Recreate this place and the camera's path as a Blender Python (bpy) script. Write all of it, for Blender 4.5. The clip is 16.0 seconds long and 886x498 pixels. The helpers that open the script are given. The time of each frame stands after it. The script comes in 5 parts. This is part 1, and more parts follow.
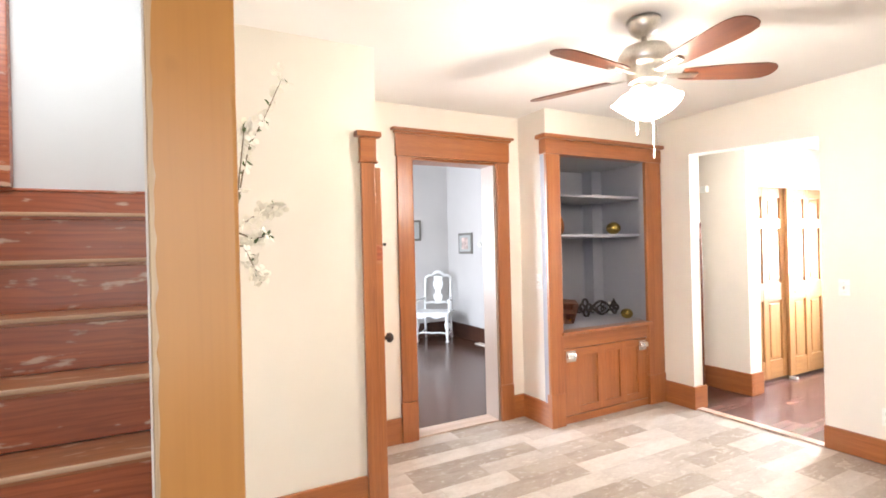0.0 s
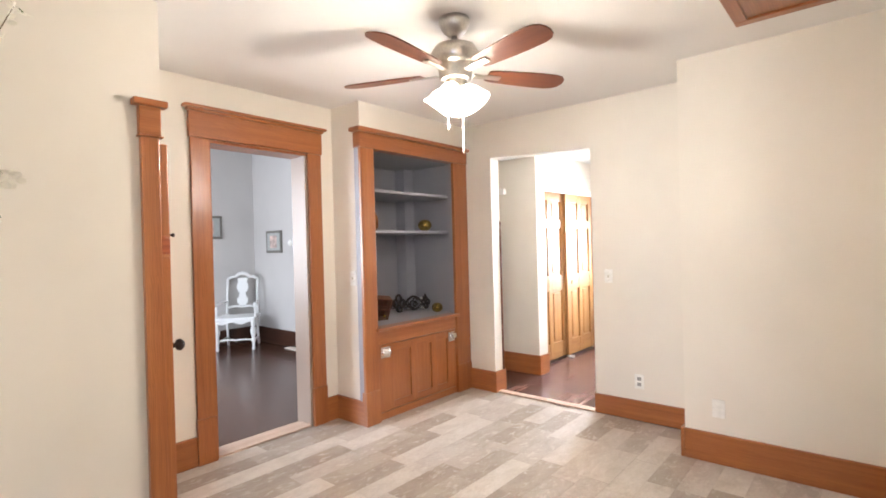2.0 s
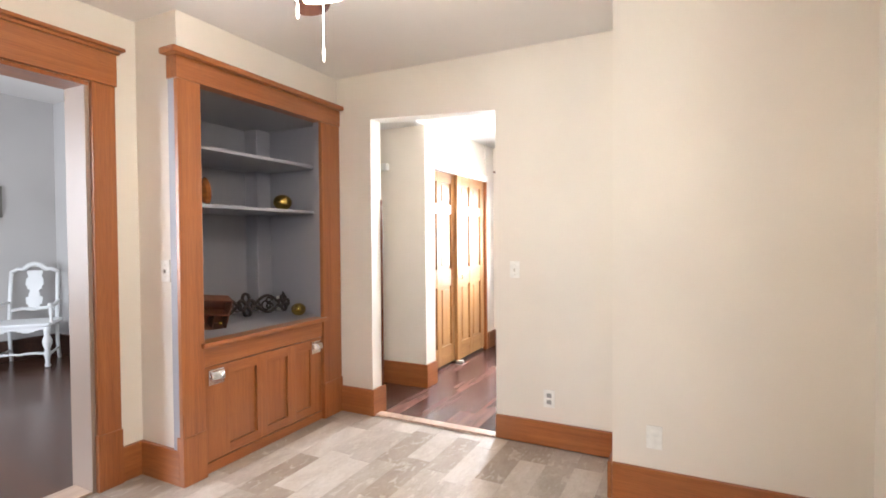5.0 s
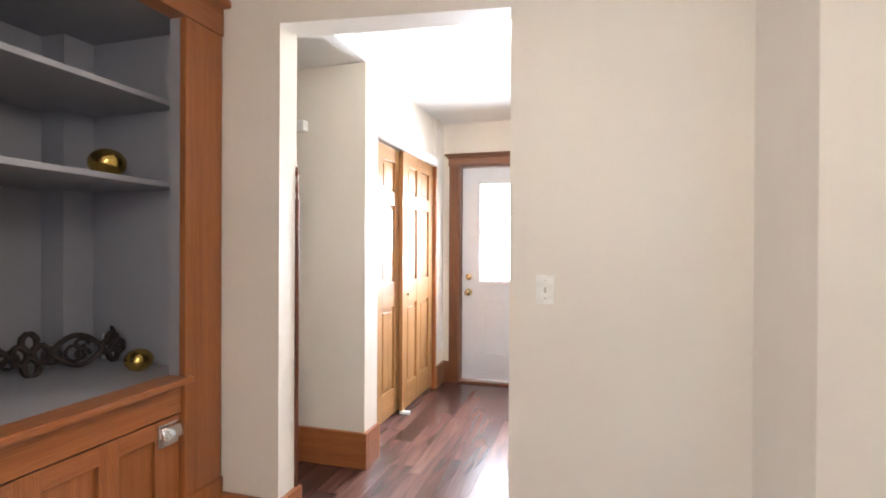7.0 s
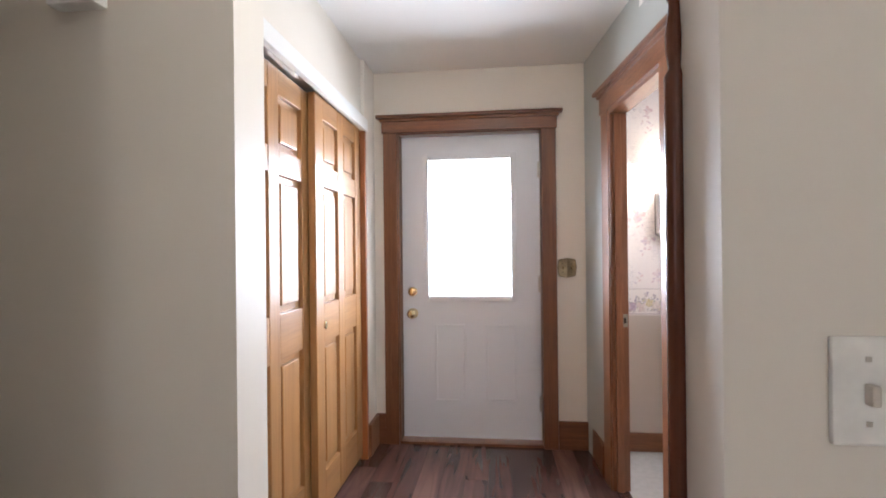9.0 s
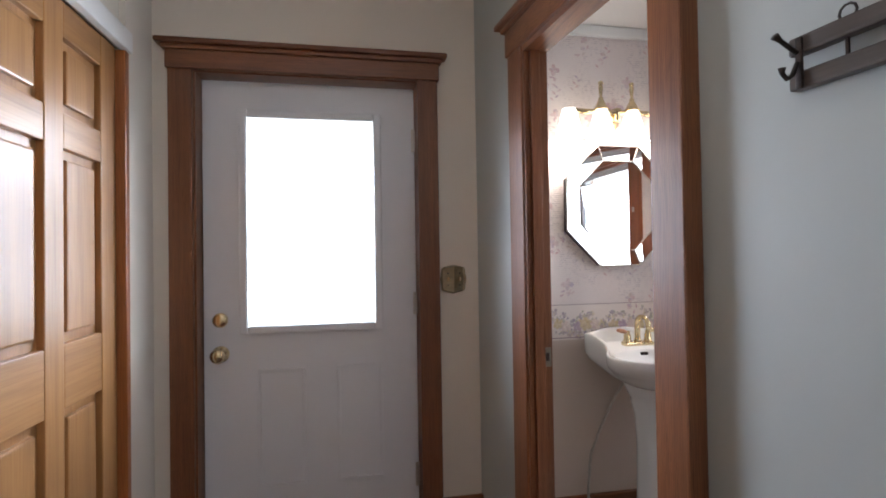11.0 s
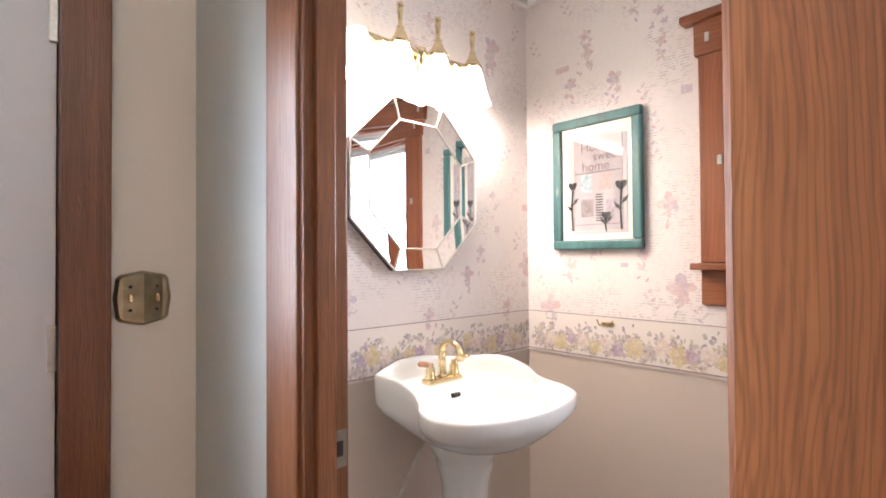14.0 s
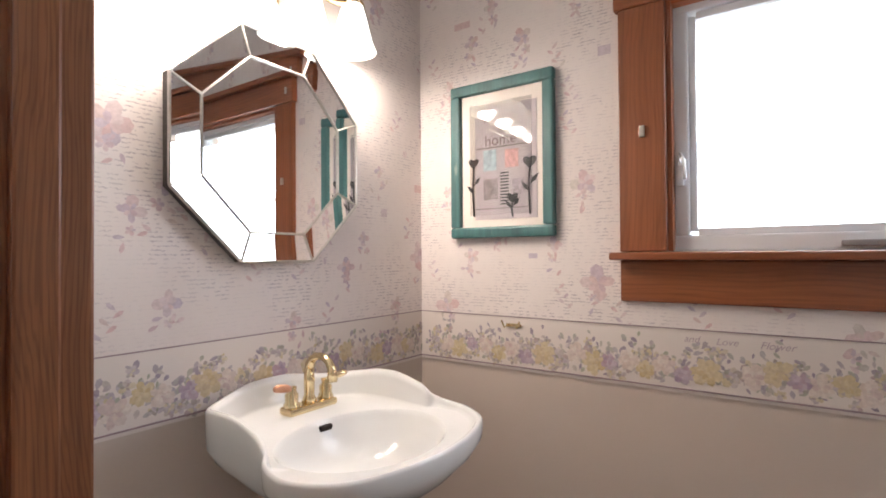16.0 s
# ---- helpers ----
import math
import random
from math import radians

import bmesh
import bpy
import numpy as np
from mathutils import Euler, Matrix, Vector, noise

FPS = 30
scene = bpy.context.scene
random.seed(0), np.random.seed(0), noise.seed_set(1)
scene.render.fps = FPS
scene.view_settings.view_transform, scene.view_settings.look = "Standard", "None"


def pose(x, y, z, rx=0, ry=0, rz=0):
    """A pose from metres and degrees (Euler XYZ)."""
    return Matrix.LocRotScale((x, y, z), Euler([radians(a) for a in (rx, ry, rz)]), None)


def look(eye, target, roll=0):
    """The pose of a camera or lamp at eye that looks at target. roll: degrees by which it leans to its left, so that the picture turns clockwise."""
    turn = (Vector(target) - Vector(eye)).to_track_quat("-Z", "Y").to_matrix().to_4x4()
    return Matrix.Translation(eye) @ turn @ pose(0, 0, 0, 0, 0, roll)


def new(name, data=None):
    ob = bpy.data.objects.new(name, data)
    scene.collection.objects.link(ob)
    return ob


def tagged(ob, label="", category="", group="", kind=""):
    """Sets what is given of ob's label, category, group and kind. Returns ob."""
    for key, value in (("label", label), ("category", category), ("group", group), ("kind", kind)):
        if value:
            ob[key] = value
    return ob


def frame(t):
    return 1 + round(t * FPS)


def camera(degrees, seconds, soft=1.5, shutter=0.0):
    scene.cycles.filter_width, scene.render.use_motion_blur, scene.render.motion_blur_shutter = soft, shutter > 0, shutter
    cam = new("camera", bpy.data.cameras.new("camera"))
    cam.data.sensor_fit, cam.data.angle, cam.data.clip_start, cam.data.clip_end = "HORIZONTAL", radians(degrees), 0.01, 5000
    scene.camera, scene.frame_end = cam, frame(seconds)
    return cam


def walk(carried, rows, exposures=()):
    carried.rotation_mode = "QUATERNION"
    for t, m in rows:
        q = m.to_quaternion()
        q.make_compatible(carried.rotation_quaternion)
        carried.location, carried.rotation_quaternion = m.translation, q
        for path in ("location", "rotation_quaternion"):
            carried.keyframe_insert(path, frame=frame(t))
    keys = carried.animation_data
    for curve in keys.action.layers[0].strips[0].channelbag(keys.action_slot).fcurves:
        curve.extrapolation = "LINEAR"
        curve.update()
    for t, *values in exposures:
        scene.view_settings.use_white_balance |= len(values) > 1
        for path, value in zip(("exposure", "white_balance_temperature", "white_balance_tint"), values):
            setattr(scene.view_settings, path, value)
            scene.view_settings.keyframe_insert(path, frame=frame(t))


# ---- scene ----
cam = camera(83.5, 16.0, soft=1.8)
PATH = [
    (0, (0.972, 0.314, 1.397), (-0.792, 1.258, 1.397), -1.4),
    (0.5, (0.957, 0.334, 1.387), (-0.705, 1.446, 1.387), -1.4),
    (1, (0.933, 0.349, 1.379), (-0.606, 1.626, 1.373), -1.5),
    (1.5, (0.912, 0.36, 1.362), (-0.491, 1.786, 1.354), -1.5),
    (2, (0.883, 0.373, 1.347), (-0.416, 1.893, 1.336), -1.5),
    (2.5, (0.866, 0.396, 1.326), (-0.33, 1.999, 1.315), -1.6),
    (3, (0.846, 0.424, 1.307), (-0.253, 2.095, 1.294), -1.5),
    (3.5, (0.808, 0.481, 1.293), (-0.235, 2.188, 1.275), -1.5),
    (3.7, (0.778, 0.531, 1.291), (-0.262, 2.24, 1.267), -1.5),
    (5.8, (-0.011, 1.62, 1.253), (-0.788, 3.463, 1.23), 0.1),
    (6, (-0.104, 1.73, 1.238), (-0.853, 3.584, 1.227), 0.1),
    (6.5, (-0.341, 2.026, 1.24), (-0.982, 3.92, 1.225), 0.2),
    (7, (-0.509, 2.354, 1.231), (-1.068, 4.274, 1.222), 0.3),
    (7.5, (-0.669, 2.678, 1.243), (-1.143, 4.621, 1.238), 0.4),
    (8, (-0.837, 2.988, 1.239), (-1.235, 4.948, 1.236), 0.5),
    (8.2, (-0.888, 3.114, 1.238), (-1.26, 5.079, 1.234), 0.2),
    (10.5, (-1.045, 4.442, 1.186), (-0.824, 6.43, 1.211), -0.8),
    (11, (-1.032, 4.61, 1.204), (-0.657, 6.574, 1.234), -0.9),
    (11.5, (-1.019, 4.734, 1.194), (-0.512, 6.668, 1.226), -1.0),
    (12, (-1.033, 4.886, 1.216), (-0.313, 6.751, 1.226), -0.9),
    (12.5, (-1.033, 5.029, 1.234), (-0.11, 6.804, 1.232), -0.7),
    (13, (-0.983, 5.161, 1.219), (0.091, 6.849, 1.222), -0.7),
    (13.5, (-0.896, 5.314, 1.217), (0.319, 6.903, 1.219), -0.6),
    (14, (-0.806, 5.42, 1.193), (0.501, 6.934, 1.225), -0.4),
    (14.5, (-0.737, 5.485, 1.197), (0.64, 6.935, 1.226), -0.4),
    (15, (-0.662, 5.548, 1.179), (0.79, 6.924, 1.212), -0.3),
    (15.5, (-0.588, 5.606, 1.181), (0.939, 6.897, 1.204), -0.4),
    (16, (-0.536, 5.644, 1.164), (1.062, 6.846, 1.189), -0.4),
]
EXPOSURES = [(0.0, 1.40, 6520, 10), (0.8, 1.14, 6520, 10), (1.6, 0.94, 6520, 10), (3.0, 0.84, 6520, 10), (6.0, 0.82, 6500, 10), (7.0, 0.46, 6450, 10), (8.2, -0.15, 6300, 10), (10.3, -0.78, 6100, 10), (11.0, -1.34, 6100, 10), (11.6, -1.98, 6200, 10), (12.3, -2.32, 6300, 10), (12.8, -2.32, 6350, 10), (13.3, -1.15, 6350, 10), (13.9, -0.4, 6300, 10), (14.5, -0.32, 6300, 10), (15.2, -0.78, 6300, 10), (16.0, -1.12, 6350, 10)]
walk(cam, [(t, look(eye, target, roll)) for t, eye, target, roll in PATH], EXPOSURES)

# ---- world and light ----
world = bpy.data.worlds.new("world")
scene.world = world
world.use_nodes = True
wn = world.node_tree
sky = wn.nodes.new("ShaderNodeTexSky")
sky.sky_type, sky.sun_disc, sky.sun_elevation, sky.sun_rotation = "NISHITA", False, radians(40), radians(200)
wn.links.new(sky.outputs[0], wn.nodes["Background"].inputs[0])
wn.nodes["Background"].inputs[1].default_value = 0.12


def lamp(name, kind, m, power, color, size=0.1, size_y=None):
    data = bpy.data.lights.new(name, kind)
    data.energy, data.color = power, color
    if kind == "AREA":
        data.shape, data.size, data.size_y = "RECTANGLE", size, size_y or size
    elif kind == "SUN":
        data.angle = size
    else:
        data.shadow_soft_size = size
    ob = new(name, data)
    ob.matrix_world = m
    return ob


WARM, DAY = (1.0, 0.92, 0.83), (0.82, 0.88, 1.0)
lamp("sun", "SUN", look((0, 0, 0), (-0.3, -0.75, -0.65)), 2.0, (1.0, 0.95, 0.88), radians(0.5))
lamp("fan_bulb", "POINT", pose(-0.648, 2.294, 1.955), 32, WARM, 0.09)
lamp("door_daylight", "AREA", look((-1.18, 6.84, 1.36), (-1.18, 5.0, 1.1)), 42, DAY, 0.5, 0.85).data.spread = radians(125)
lamp("bath_window_daylight", "AREA", look((0.93, 5.60, 1.47), (-0.3, 5.7, 1.2)), 14, DAY, 0.6, 0.5)
lamp("living_window_daylight", "AREA", look((-4.6, 0.42, 1.5), (-2.9, 3.0, 0.9)), 95, DAY, 1.6, 1.5)
# Fill light added for the post and stair risers; no entry window is known.
lamp("entry_window_daylight", "AREA", look((2.26, 0.2, 1.45), (-2.0, 0.6, 1.1)), 7.0, (1.0, 0.93, 0.86), 1.3, 1.5)
# Unseen window, assumed and added for the cool light on south-facing walls.
lamp("south_window_daylight", "AREA", look((1.66, -1.47, 1.5), (0.2, 2.5, 1.1)), 19, (0.72, 0.78, 1.0), 0.9, 1.3)
# Unseen bulb, assumed from the bright hall ceiling; lifts the hall walls.
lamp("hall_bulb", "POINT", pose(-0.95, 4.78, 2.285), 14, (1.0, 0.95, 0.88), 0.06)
# Fill light added inside the stairwell walls; there is no window opening.
lamp("stair_window_daylight", "AREA", look((-1.2, -0.55, 2.9), (-1.9, 0.1, 1.7)), 11, (0.95, 0.96, 1.0), 0.7, 0.7)


# ---- materials ----
def nodes(name):
    mat = bpy.data.materials.new(name)
    mat.use_nodes = True
    t = mat.node_tree
    return mat, t, t.nodes["Principled BSDF"]


def add(t, kind, **at):
    n = t.nodes.new(kind)
    for key, value in at.items():
        n.inputs[key.replace("_", " ")].default_value = value
    return n


def ramp(t, fac, stops):
    r = t.nodes.new("ShaderNodeValToRGB")
    e = r.color_ramp.elements
    while len(e) < len(stops):
        e.new(0.5)
    for k, (p, c) in zip(e, stops):
        k.position, k.color = p, (*c, 1)
    t.links.new(fac, r.inputs[0])
    return r.outputs[0]


def coords(t, scale=(1, 1, 1), spread=False):
    """World-size coordinates, shifted piece by piece where spread is set."""
    c = t.nodes.new("ShaderNodeTexCoord")
    mp = t.nodes.new("ShaderNodeMapping")
    mp.inputs["Scale"].default_value = scale
    t.links.new(c.outputs["Object"], mp.inputs["Vector"])
    if spread:
        info = t.nodes.new("ShaderNodeObjectInfo")
        mul = t.nodes.new("ShaderNodeVectorMath")
        mul.operation = "SCALE"
        mul.inputs[0].default_value = (7.3, 5.1, 9.7)
        t.links.new(info.outputs["Random"], mul.inputs["Scale"])
        t.links.new(mul.outputs[0], mp.inputs["Location"])
    return mp.outputs[0]


def bump(t, bsdf, height, strength=0.2, distance=0.002):
    b = t.nodes.new("ShaderNodeBump")
    b.inputs["Strength"].default_value, b.inputs["Distance"].default_value = strength, distance
    t.links.new(height, b.inputs["Height"])
    t.links.new(b.outputs[0], bsdf.inputs["Normal"])


def mix(t, fac, a, b, mode="MIX"):
    n = t.nodes.new("ShaderNodeMix")
    n.data_type, n.blend_type = "RGBA", mode
    for socket, v in ((n.inputs[0], fac), (n.inputs[6], a), (n.inputs[7], b)):
        if isinstance(v, (int, float)):
            socket.default_value = v
        elif isinstance(v, tuple):
            socket.default_value = (*v, 1)
        else:
            t.links.new(v, socket)
    return n.outputs[2]


def paint(name, color, rough=0.55, mottle=0.05, grain=60, relief=0.12):
    mat, t, b = nodes(name)
    v = coords(t)
    big = add(t, "ShaderNodeTexNoise", Scale=1.3, Detail=3.0)
    fine = add(t, "ShaderNodeTexNoise", Scale=float(grain), Detail=3.0)
    for n in (big, fine):
        t.links.new(v, n.inputs["Vector"])
    dark = tuple(c * (1 - mottle) for c in color)
    light = tuple(min(1, c * (1 + mottle)) for c in color)
    t.links.new(ramp(t, big.outputs[0], [(0.3, dark), (0.7, light)]), b.inputs["Base Color"])
    b.inputs["Roughness"].default_value = rough
    bump(t, b, fine.outputs[0], relief, 0.001)
    return mat


def wood(name, dark, light, axis="z", rough=0.35, scale=1.0, spread=True, wear=None, figure=1.0, rings_at=7.0, ring=0.22, gloss=0.15, pores_by=0.4, knots=False, wear_at=0.66):
    """Stained wood with long grain along an axis, cathedral bands and fine pores."""
    mat, t, b = nodes(name)
    k = {"x": (0.028, 1, 1), "y": (1, 0.028, 1), "z": (1, 1, 0.028)}[axis]
    v = coords(t, tuple(c * scale for c in k), spread)
    warp = add(t, "ShaderNodeTexNoise", Scale=9.0, Detail=2.0)
    band = add(t, "ShaderNodeTexNoise", Scale=30.0, Detail=4.0, Distortion=1.2 * figure)
    pore = add(t, "ShaderNodeTexNoise", Scale=260.0, Detail=2.0)
    for n in (warp, band, pore):
        t.links.new(v, n.inputs["Vector"])
    mid = tuple((a + c) / 2 for a, c in zip(dark, light))
    col = ramp(t, band.outputs[0], [(0.24, dark), (0.5, mid), (0.78, light)])
    col = mix(t, 0.35, col, ramp(t, warp.outputs[0], [(0.3, dark), (0.7, light)]))
    pores = ramp(t, pore.outputs[0], [(0.34, (0.70, 0.64, 0.62)), (0.54, (1, 1, 1))])
    col = mix(t, pores_by, col, pores, "MULTIPLY")
    rings = t.nodes.new("ShaderNodeTexWave")
    rings.wave_type, rings.bands_direction = "BANDS", "DIAGONAL"
    for key, value in (("Scale", rings_at), ("Distortion", 6.0 * figure), ("Detail", 3.0), ("Detail Scale", 1.6)):
        rings.inputs[key].default_value = value
    sway = add(t, "ShaderNodeTexNoise", Scale=7.0, Detail=2.0)
    t.links.new(coords(t, tuple(1 if q == 1 else 0.3 for q in k), spread), sway.inputs["Vector"])
    t.links.new(mix(t, 0.025 * figure, v, sway.outputs[1], "LINEAR_LIGHT"), rings.inputs["Vector"])
    col = mix(t, ring, col, ramp(t, rings.outputs[0], [(0.0, (0.45, 0.36, 0.32)), (0.55, (1, 1, 1))]), "MULTIPLY")
    if wear:
        w = add(t, "ShaderNodeTexNoise", Scale=22.0, Detail=7.0)
        t.links.new(coords(t, tuple(1 if q == 1 else 0.3 for q in k), spread), w.inputs["Vector"])
        col = mix(t, ramp(t, w.outputs[0], [(wear_at, (0, 0, 0)), (wear_at + 0.06, (0.85, 0.85, 0.85))]), col, wear)
    if knots:
        cell = add(t, "ShaderNodeTexVoronoi", Scale=5.5)
        t.links.new(coords(t, (1, 1, 0.75)), cell.inputs["Vector"])
        col = mix(t, ramp(t, cell.outputs["Distance"], [(0.02, (0.75, 0.75, 0.75)), (0.06, (0.12, 0.12, 0.12)), (0.10, (0, 0, 0))]), col, (0.17, 0.055, 0.018))
    t.links.new(col, b.inputs["Base Color"])
    b.inputs["Roughness"].default_value = rough
    b.inputs["Coat Weight"].default_value = gloss
    b.inputs["Coat Roughness"].default_value = 0.25
    bump(t, b, pore.outputs[0], 0.15, 0.001)
    return mat


def plain(name, color, rough=0.4, metal=0.0, noise_scale=30, vary=0.08):
    mat, t, b = nodes(name)
    n = add(t, "ShaderNodeTexNoise", Scale=float(noise_scale), Detail=3.0)
    t.links.new(coords(t), n.inputs["Vector"])
    t.links.new(ramp(t, n.outputs[0], [(0.3, tuple(c * (1 - vary) for c in color)), (0.7, tuple(min(1, c * (1 + vary)) for c in color))]), b.inputs["Base Color"])
    b.inputs["Roughness"].default_value, b.inputs["Metallic"].default_value = rough, metal
    return mat


def glow(name, color, power):
    mat, t, b = nodes(name)
    b.inputs["Base Color"].default_value = (*color, 1)
    b.inputs["Emission Color"].default_value = (*color, 1)
    b.inputs["Emission Strength"].default_value = power
    return mat


def clear(name, rough=0.0):
    mat, t, b = nodes(name)
    b.inputs["Transmission Weight"].default_value, b.inputs["Roughness"].default_value, b.inputs["IOR"].default_value = 1.0, rough, 1.05
    return mat


OAK_D, OAK_L = (0.245, 0.074, 0.020), (0.44, 0.155, 0.046)
OAK = {a: wood("oak_" + a, OAK_D, OAK_L, a, 0.3, figure=0.9, rings_at=70.0, ring=0.28, gloss=0.3) for a in "xyz"}
HALLOAK = {a: wood("dark_oak_" + a, (0.130, 0.044, 0.017), (0.275, 0.108, 0.042), a, 0.36, figure=0.9, rings_at=130.0, ring=0.48, gloss=0.06, pores_by=0.75) for a in "xyz"}
STAIR = wood("stair_wood", (0.24, 0.047, 0.016), (0.50, 0.135, 0.042), "y", 0.32, wear=(0.58, 0.40, 0.28), gloss=0.25, wear_at=0.615, ring=0.4, rings_at=22.0)
TREAD = wood("worn_tread_wood", (0.27, 0.085, 0.03), (0.46, 0.19, 0.075), "y", 0.35, wear=(0.55, 0.38, 0.25), wear_at=0.60)
PINE = wood("pine_post", (0.42, 0.185, 0.042), (0.47, 0.212, 0.052), "z", 0.3, 0.35, figure=0.4, ring=0.03, pores_by=0.12, knots=True)
PINE_DOOR = {a: wood("pine_door_" + a, (0.30, 0.135, 0.042), (0.44, 0.232, 0.086), a, 0.38, 0.8, gloss=0.12) for a in "yz"}
BLADE = wood("blade_wood", (0.065, 0.019, 0.009), (0.17, 0.052, 0.023), "x", 0.35)
CREAM = paint("cream_wall_paint", (0.74, 0.69, 0.615))
HALLP = paint("hall_wall_paint", (0.75, 0.69, 0.605))
GREYWALL = paint("living_wall_paint", (0.56, 0.545, 0.53))
CEIL = paint("ceiling_paint", (0.80, 0.78, 0.75), 0.7, 0.03, 90, 0.25)
WINOAK = {a: wood("window_oak_" + a, (0.18, 0.052, 0.020), (0.33, 0.108, 0.042), a, 0.36, figure=0.8, rings_at=48.0, ring=0.25, gloss=0.1) for a in "yz"}
CABGREY = paint("grey_cabinet_paint", (0.305, 0.305, 0.335), 0.5, 0.04)
WHITE = paint("white_door_paint", (0.72, 0.75, 0.80), 0.35, 0.02, 120, 0.05)
JAMBW = paint("white_jamb_paint", (0.78, 0.77, 0.74), 0.4, 0.03)
LOWER = paint("lower_bath_wall", (0.57, 0.48, 0.42), 0.5, 0.03)
GLASS = clear("window_glass")
MIRROR = plain("mirror_silver", (0.93, 0.94, 0.95), 0.01, 1.0, 5, 0.0)
CHROME = plain("bright_chrome", (0.78, 0.77, 0.75), 0.14, 1.0, 60, 0.05)
BRASS = plain("polished_brass", (0.76, 0.62, 0.38), 0.16, 1.0, 40, 0.12)
NICKEL = plain("brushed_nickel", (0.56, 0.53, 0.49), 0.3, 1.0, 80, 0.1)
IRON = plain("dark_iron", (0.035, 0.026, 0.023), 0.45, 0.6, 60, 0.4)
PORCELAIN = plain("white_porcelain", (0.70, 0.695, 0.69), 0.08, 0.0, 4, 0.01)
PLASTIC = plain("white_plastic", (0.80, 0.79, 0.75), 0.35)
# Plate plastic darkened: the shading of toggles and screws is in the colour.
SHADED_PLASTIC = plain("shaded_plastic", (0.52, 0.48, 0.42), 0.35)


# ---- building helpers ----
def bx(bm, x0, x1, y0, y1, z0, z1, bevel=0.0):
    """A box between two corners, with its edges rounded off by bevel."""
    m = Matrix.Translation(((x0 + x1) / 2, (y0 + y1) / 2, (z0 + z1) / 2)) @ Matrix.Diagonal((abs(x1 - x0), abs(y1 - y0), abs(z1 - z0), 1))
    made = bmesh.ops.create_cube(bm, size=1, matrix=m)["verts"]
    if bevel:
        edges = list({e for v in made for e in v.link_edges})
        bmesh.ops.bevel(bm, geom=edges, offset=bevel, segments=2, affect="EDGES", profile=0.6)
    return bm


def boxes(*rows, bevel=0.0):
    bm = bmesh.new()
    for r in rows:
        bx(bm, *r, bevel=bevel)
    return bm


def part(name, bm, material, parent=None, label="", smooth=False):
    me = bpy.data.meshes.new(name)
    bmesh.ops.recalc_face_normals(bm, faces=bm.faces)
    bm.to_mesh(me)
    bm.free()
    me.materials.append(material)
    if smooth:
        for p in me.polygons:
            p.use_smooth = True
    ob = new(name, me)
    if parent:
        ob.parent = parent
        ob.matrix_parent_inverse = parent.matrix_basis.inverted()
    if label:
        ob["label"] = label
    return ob


def thing(name, x, y, z, label, category, group="", kind="", rz=0):
    ob = new(name)
    ob.empty_display_size = 0.05
    ob.matrix_basis = pose(x, y, z, 0, 0, rz)
    return tagged(ob, label, category, group, kind)


def structure(name, bm, material, label, category):
    return tagged(part(name, bm, material), label, category, "", "structure")


def runs(name, rows, material, label, category):
    """A piece of the setting made of several straight runs, each a part of its own."""
    e = thing(name, (rows[0][0] + rows[0][1]) / 2, (rows[0][2] + rows[0][3]) / 2, rows[0][4], label, category, kind="structure")
    for r in rows:
        part("wall_run", boxes(r), material, e)
    return e


def lathe(bm, profile, steps=24, m=None):
    """A turned shape from (radius, height) pairs about z."""
    rings = []
    m = m or Matrix()
    for r, z in profile:
        if r < 1e-5:
            rings.append([bm.verts.new(m @ Vector((0, 0, z)))])
        else:
            rings.append([bm.verts.new(m @ Vector((r * math.cos(a), r * math.sin(a), z))) for a in (2 * math.pi * i / steps for i in range(steps))])
    for a, b in zip(rings, rings[1:]):
        for i in range(steps):
            j = (i + 1) % steps
            if len(a) == 1 and len(b) == 1:
                continue
            if len(a) == 1:
                bm.faces.new((a[0], b[i], b[j]))
            elif len(b) == 1:
                bm.faces.new((a[i], a[j], b[0]))
            else:
                bm.faces.new((a[i], a[j], b[j], b[i]))
    return bm


def tube(bm, points, radius, steps=8):
    """A round bar along points; radius may be a list."""
    pts = [Vector(p) for p in points]
    rad = radius if isinstance(radius, (list, tuple)) else [radius] * len(pts)
    rings = []
    side = None
    for i, p in enumerate(pts):
        d = (pts[min(i + 1, len(pts) - 1)] - pts[max(i - 1, 0)]).normalized()
        if side is None:
            side = d.orthogonal().normalized()
        side = (side - d * side.dot(d)).normalized()
        up = d.cross(side)
        rings.append([bm.verts.new(p + rad[i] * (math.cos(a) * side + math.sin(a) * up)) for a in (2 * math.pi * k / steps for k in range(steps))])
    for a, b in zip(rings, rings[1:]):
        for i in range(steps):
            j = (i + 1) % steps
            bm.faces.new((a[i], a[j], b[j], b[i]))
    bm.faces.new(rings[0][::-1])
    bm.faces.new(rings[-1])
    return bm


# ---- plan ----
ZC, ZB = 2.465, 2.26          # ceilings: main room, bath
XD, XCB, XST, XR = -2.36, -2.02, -1.50, 1.005   # door wall, cabinet face, stair closet wall, right wall
YO, YOB, YB = 4.15, 4.26, 3.69         # opening wall faces, chimney breast
OX0, OX1, OZ = -1.72, -0.78, 2.14      # hall opening
XH0, XH1, YJ, YE = -1.69, -0.44, 4.87, 6.725   # hall walls, exterior wall
XB0, XB1, YM = -0.385, 0.82, 6.735       # bath
YL = 4.115      # face of the wall piece between cabinet and opening


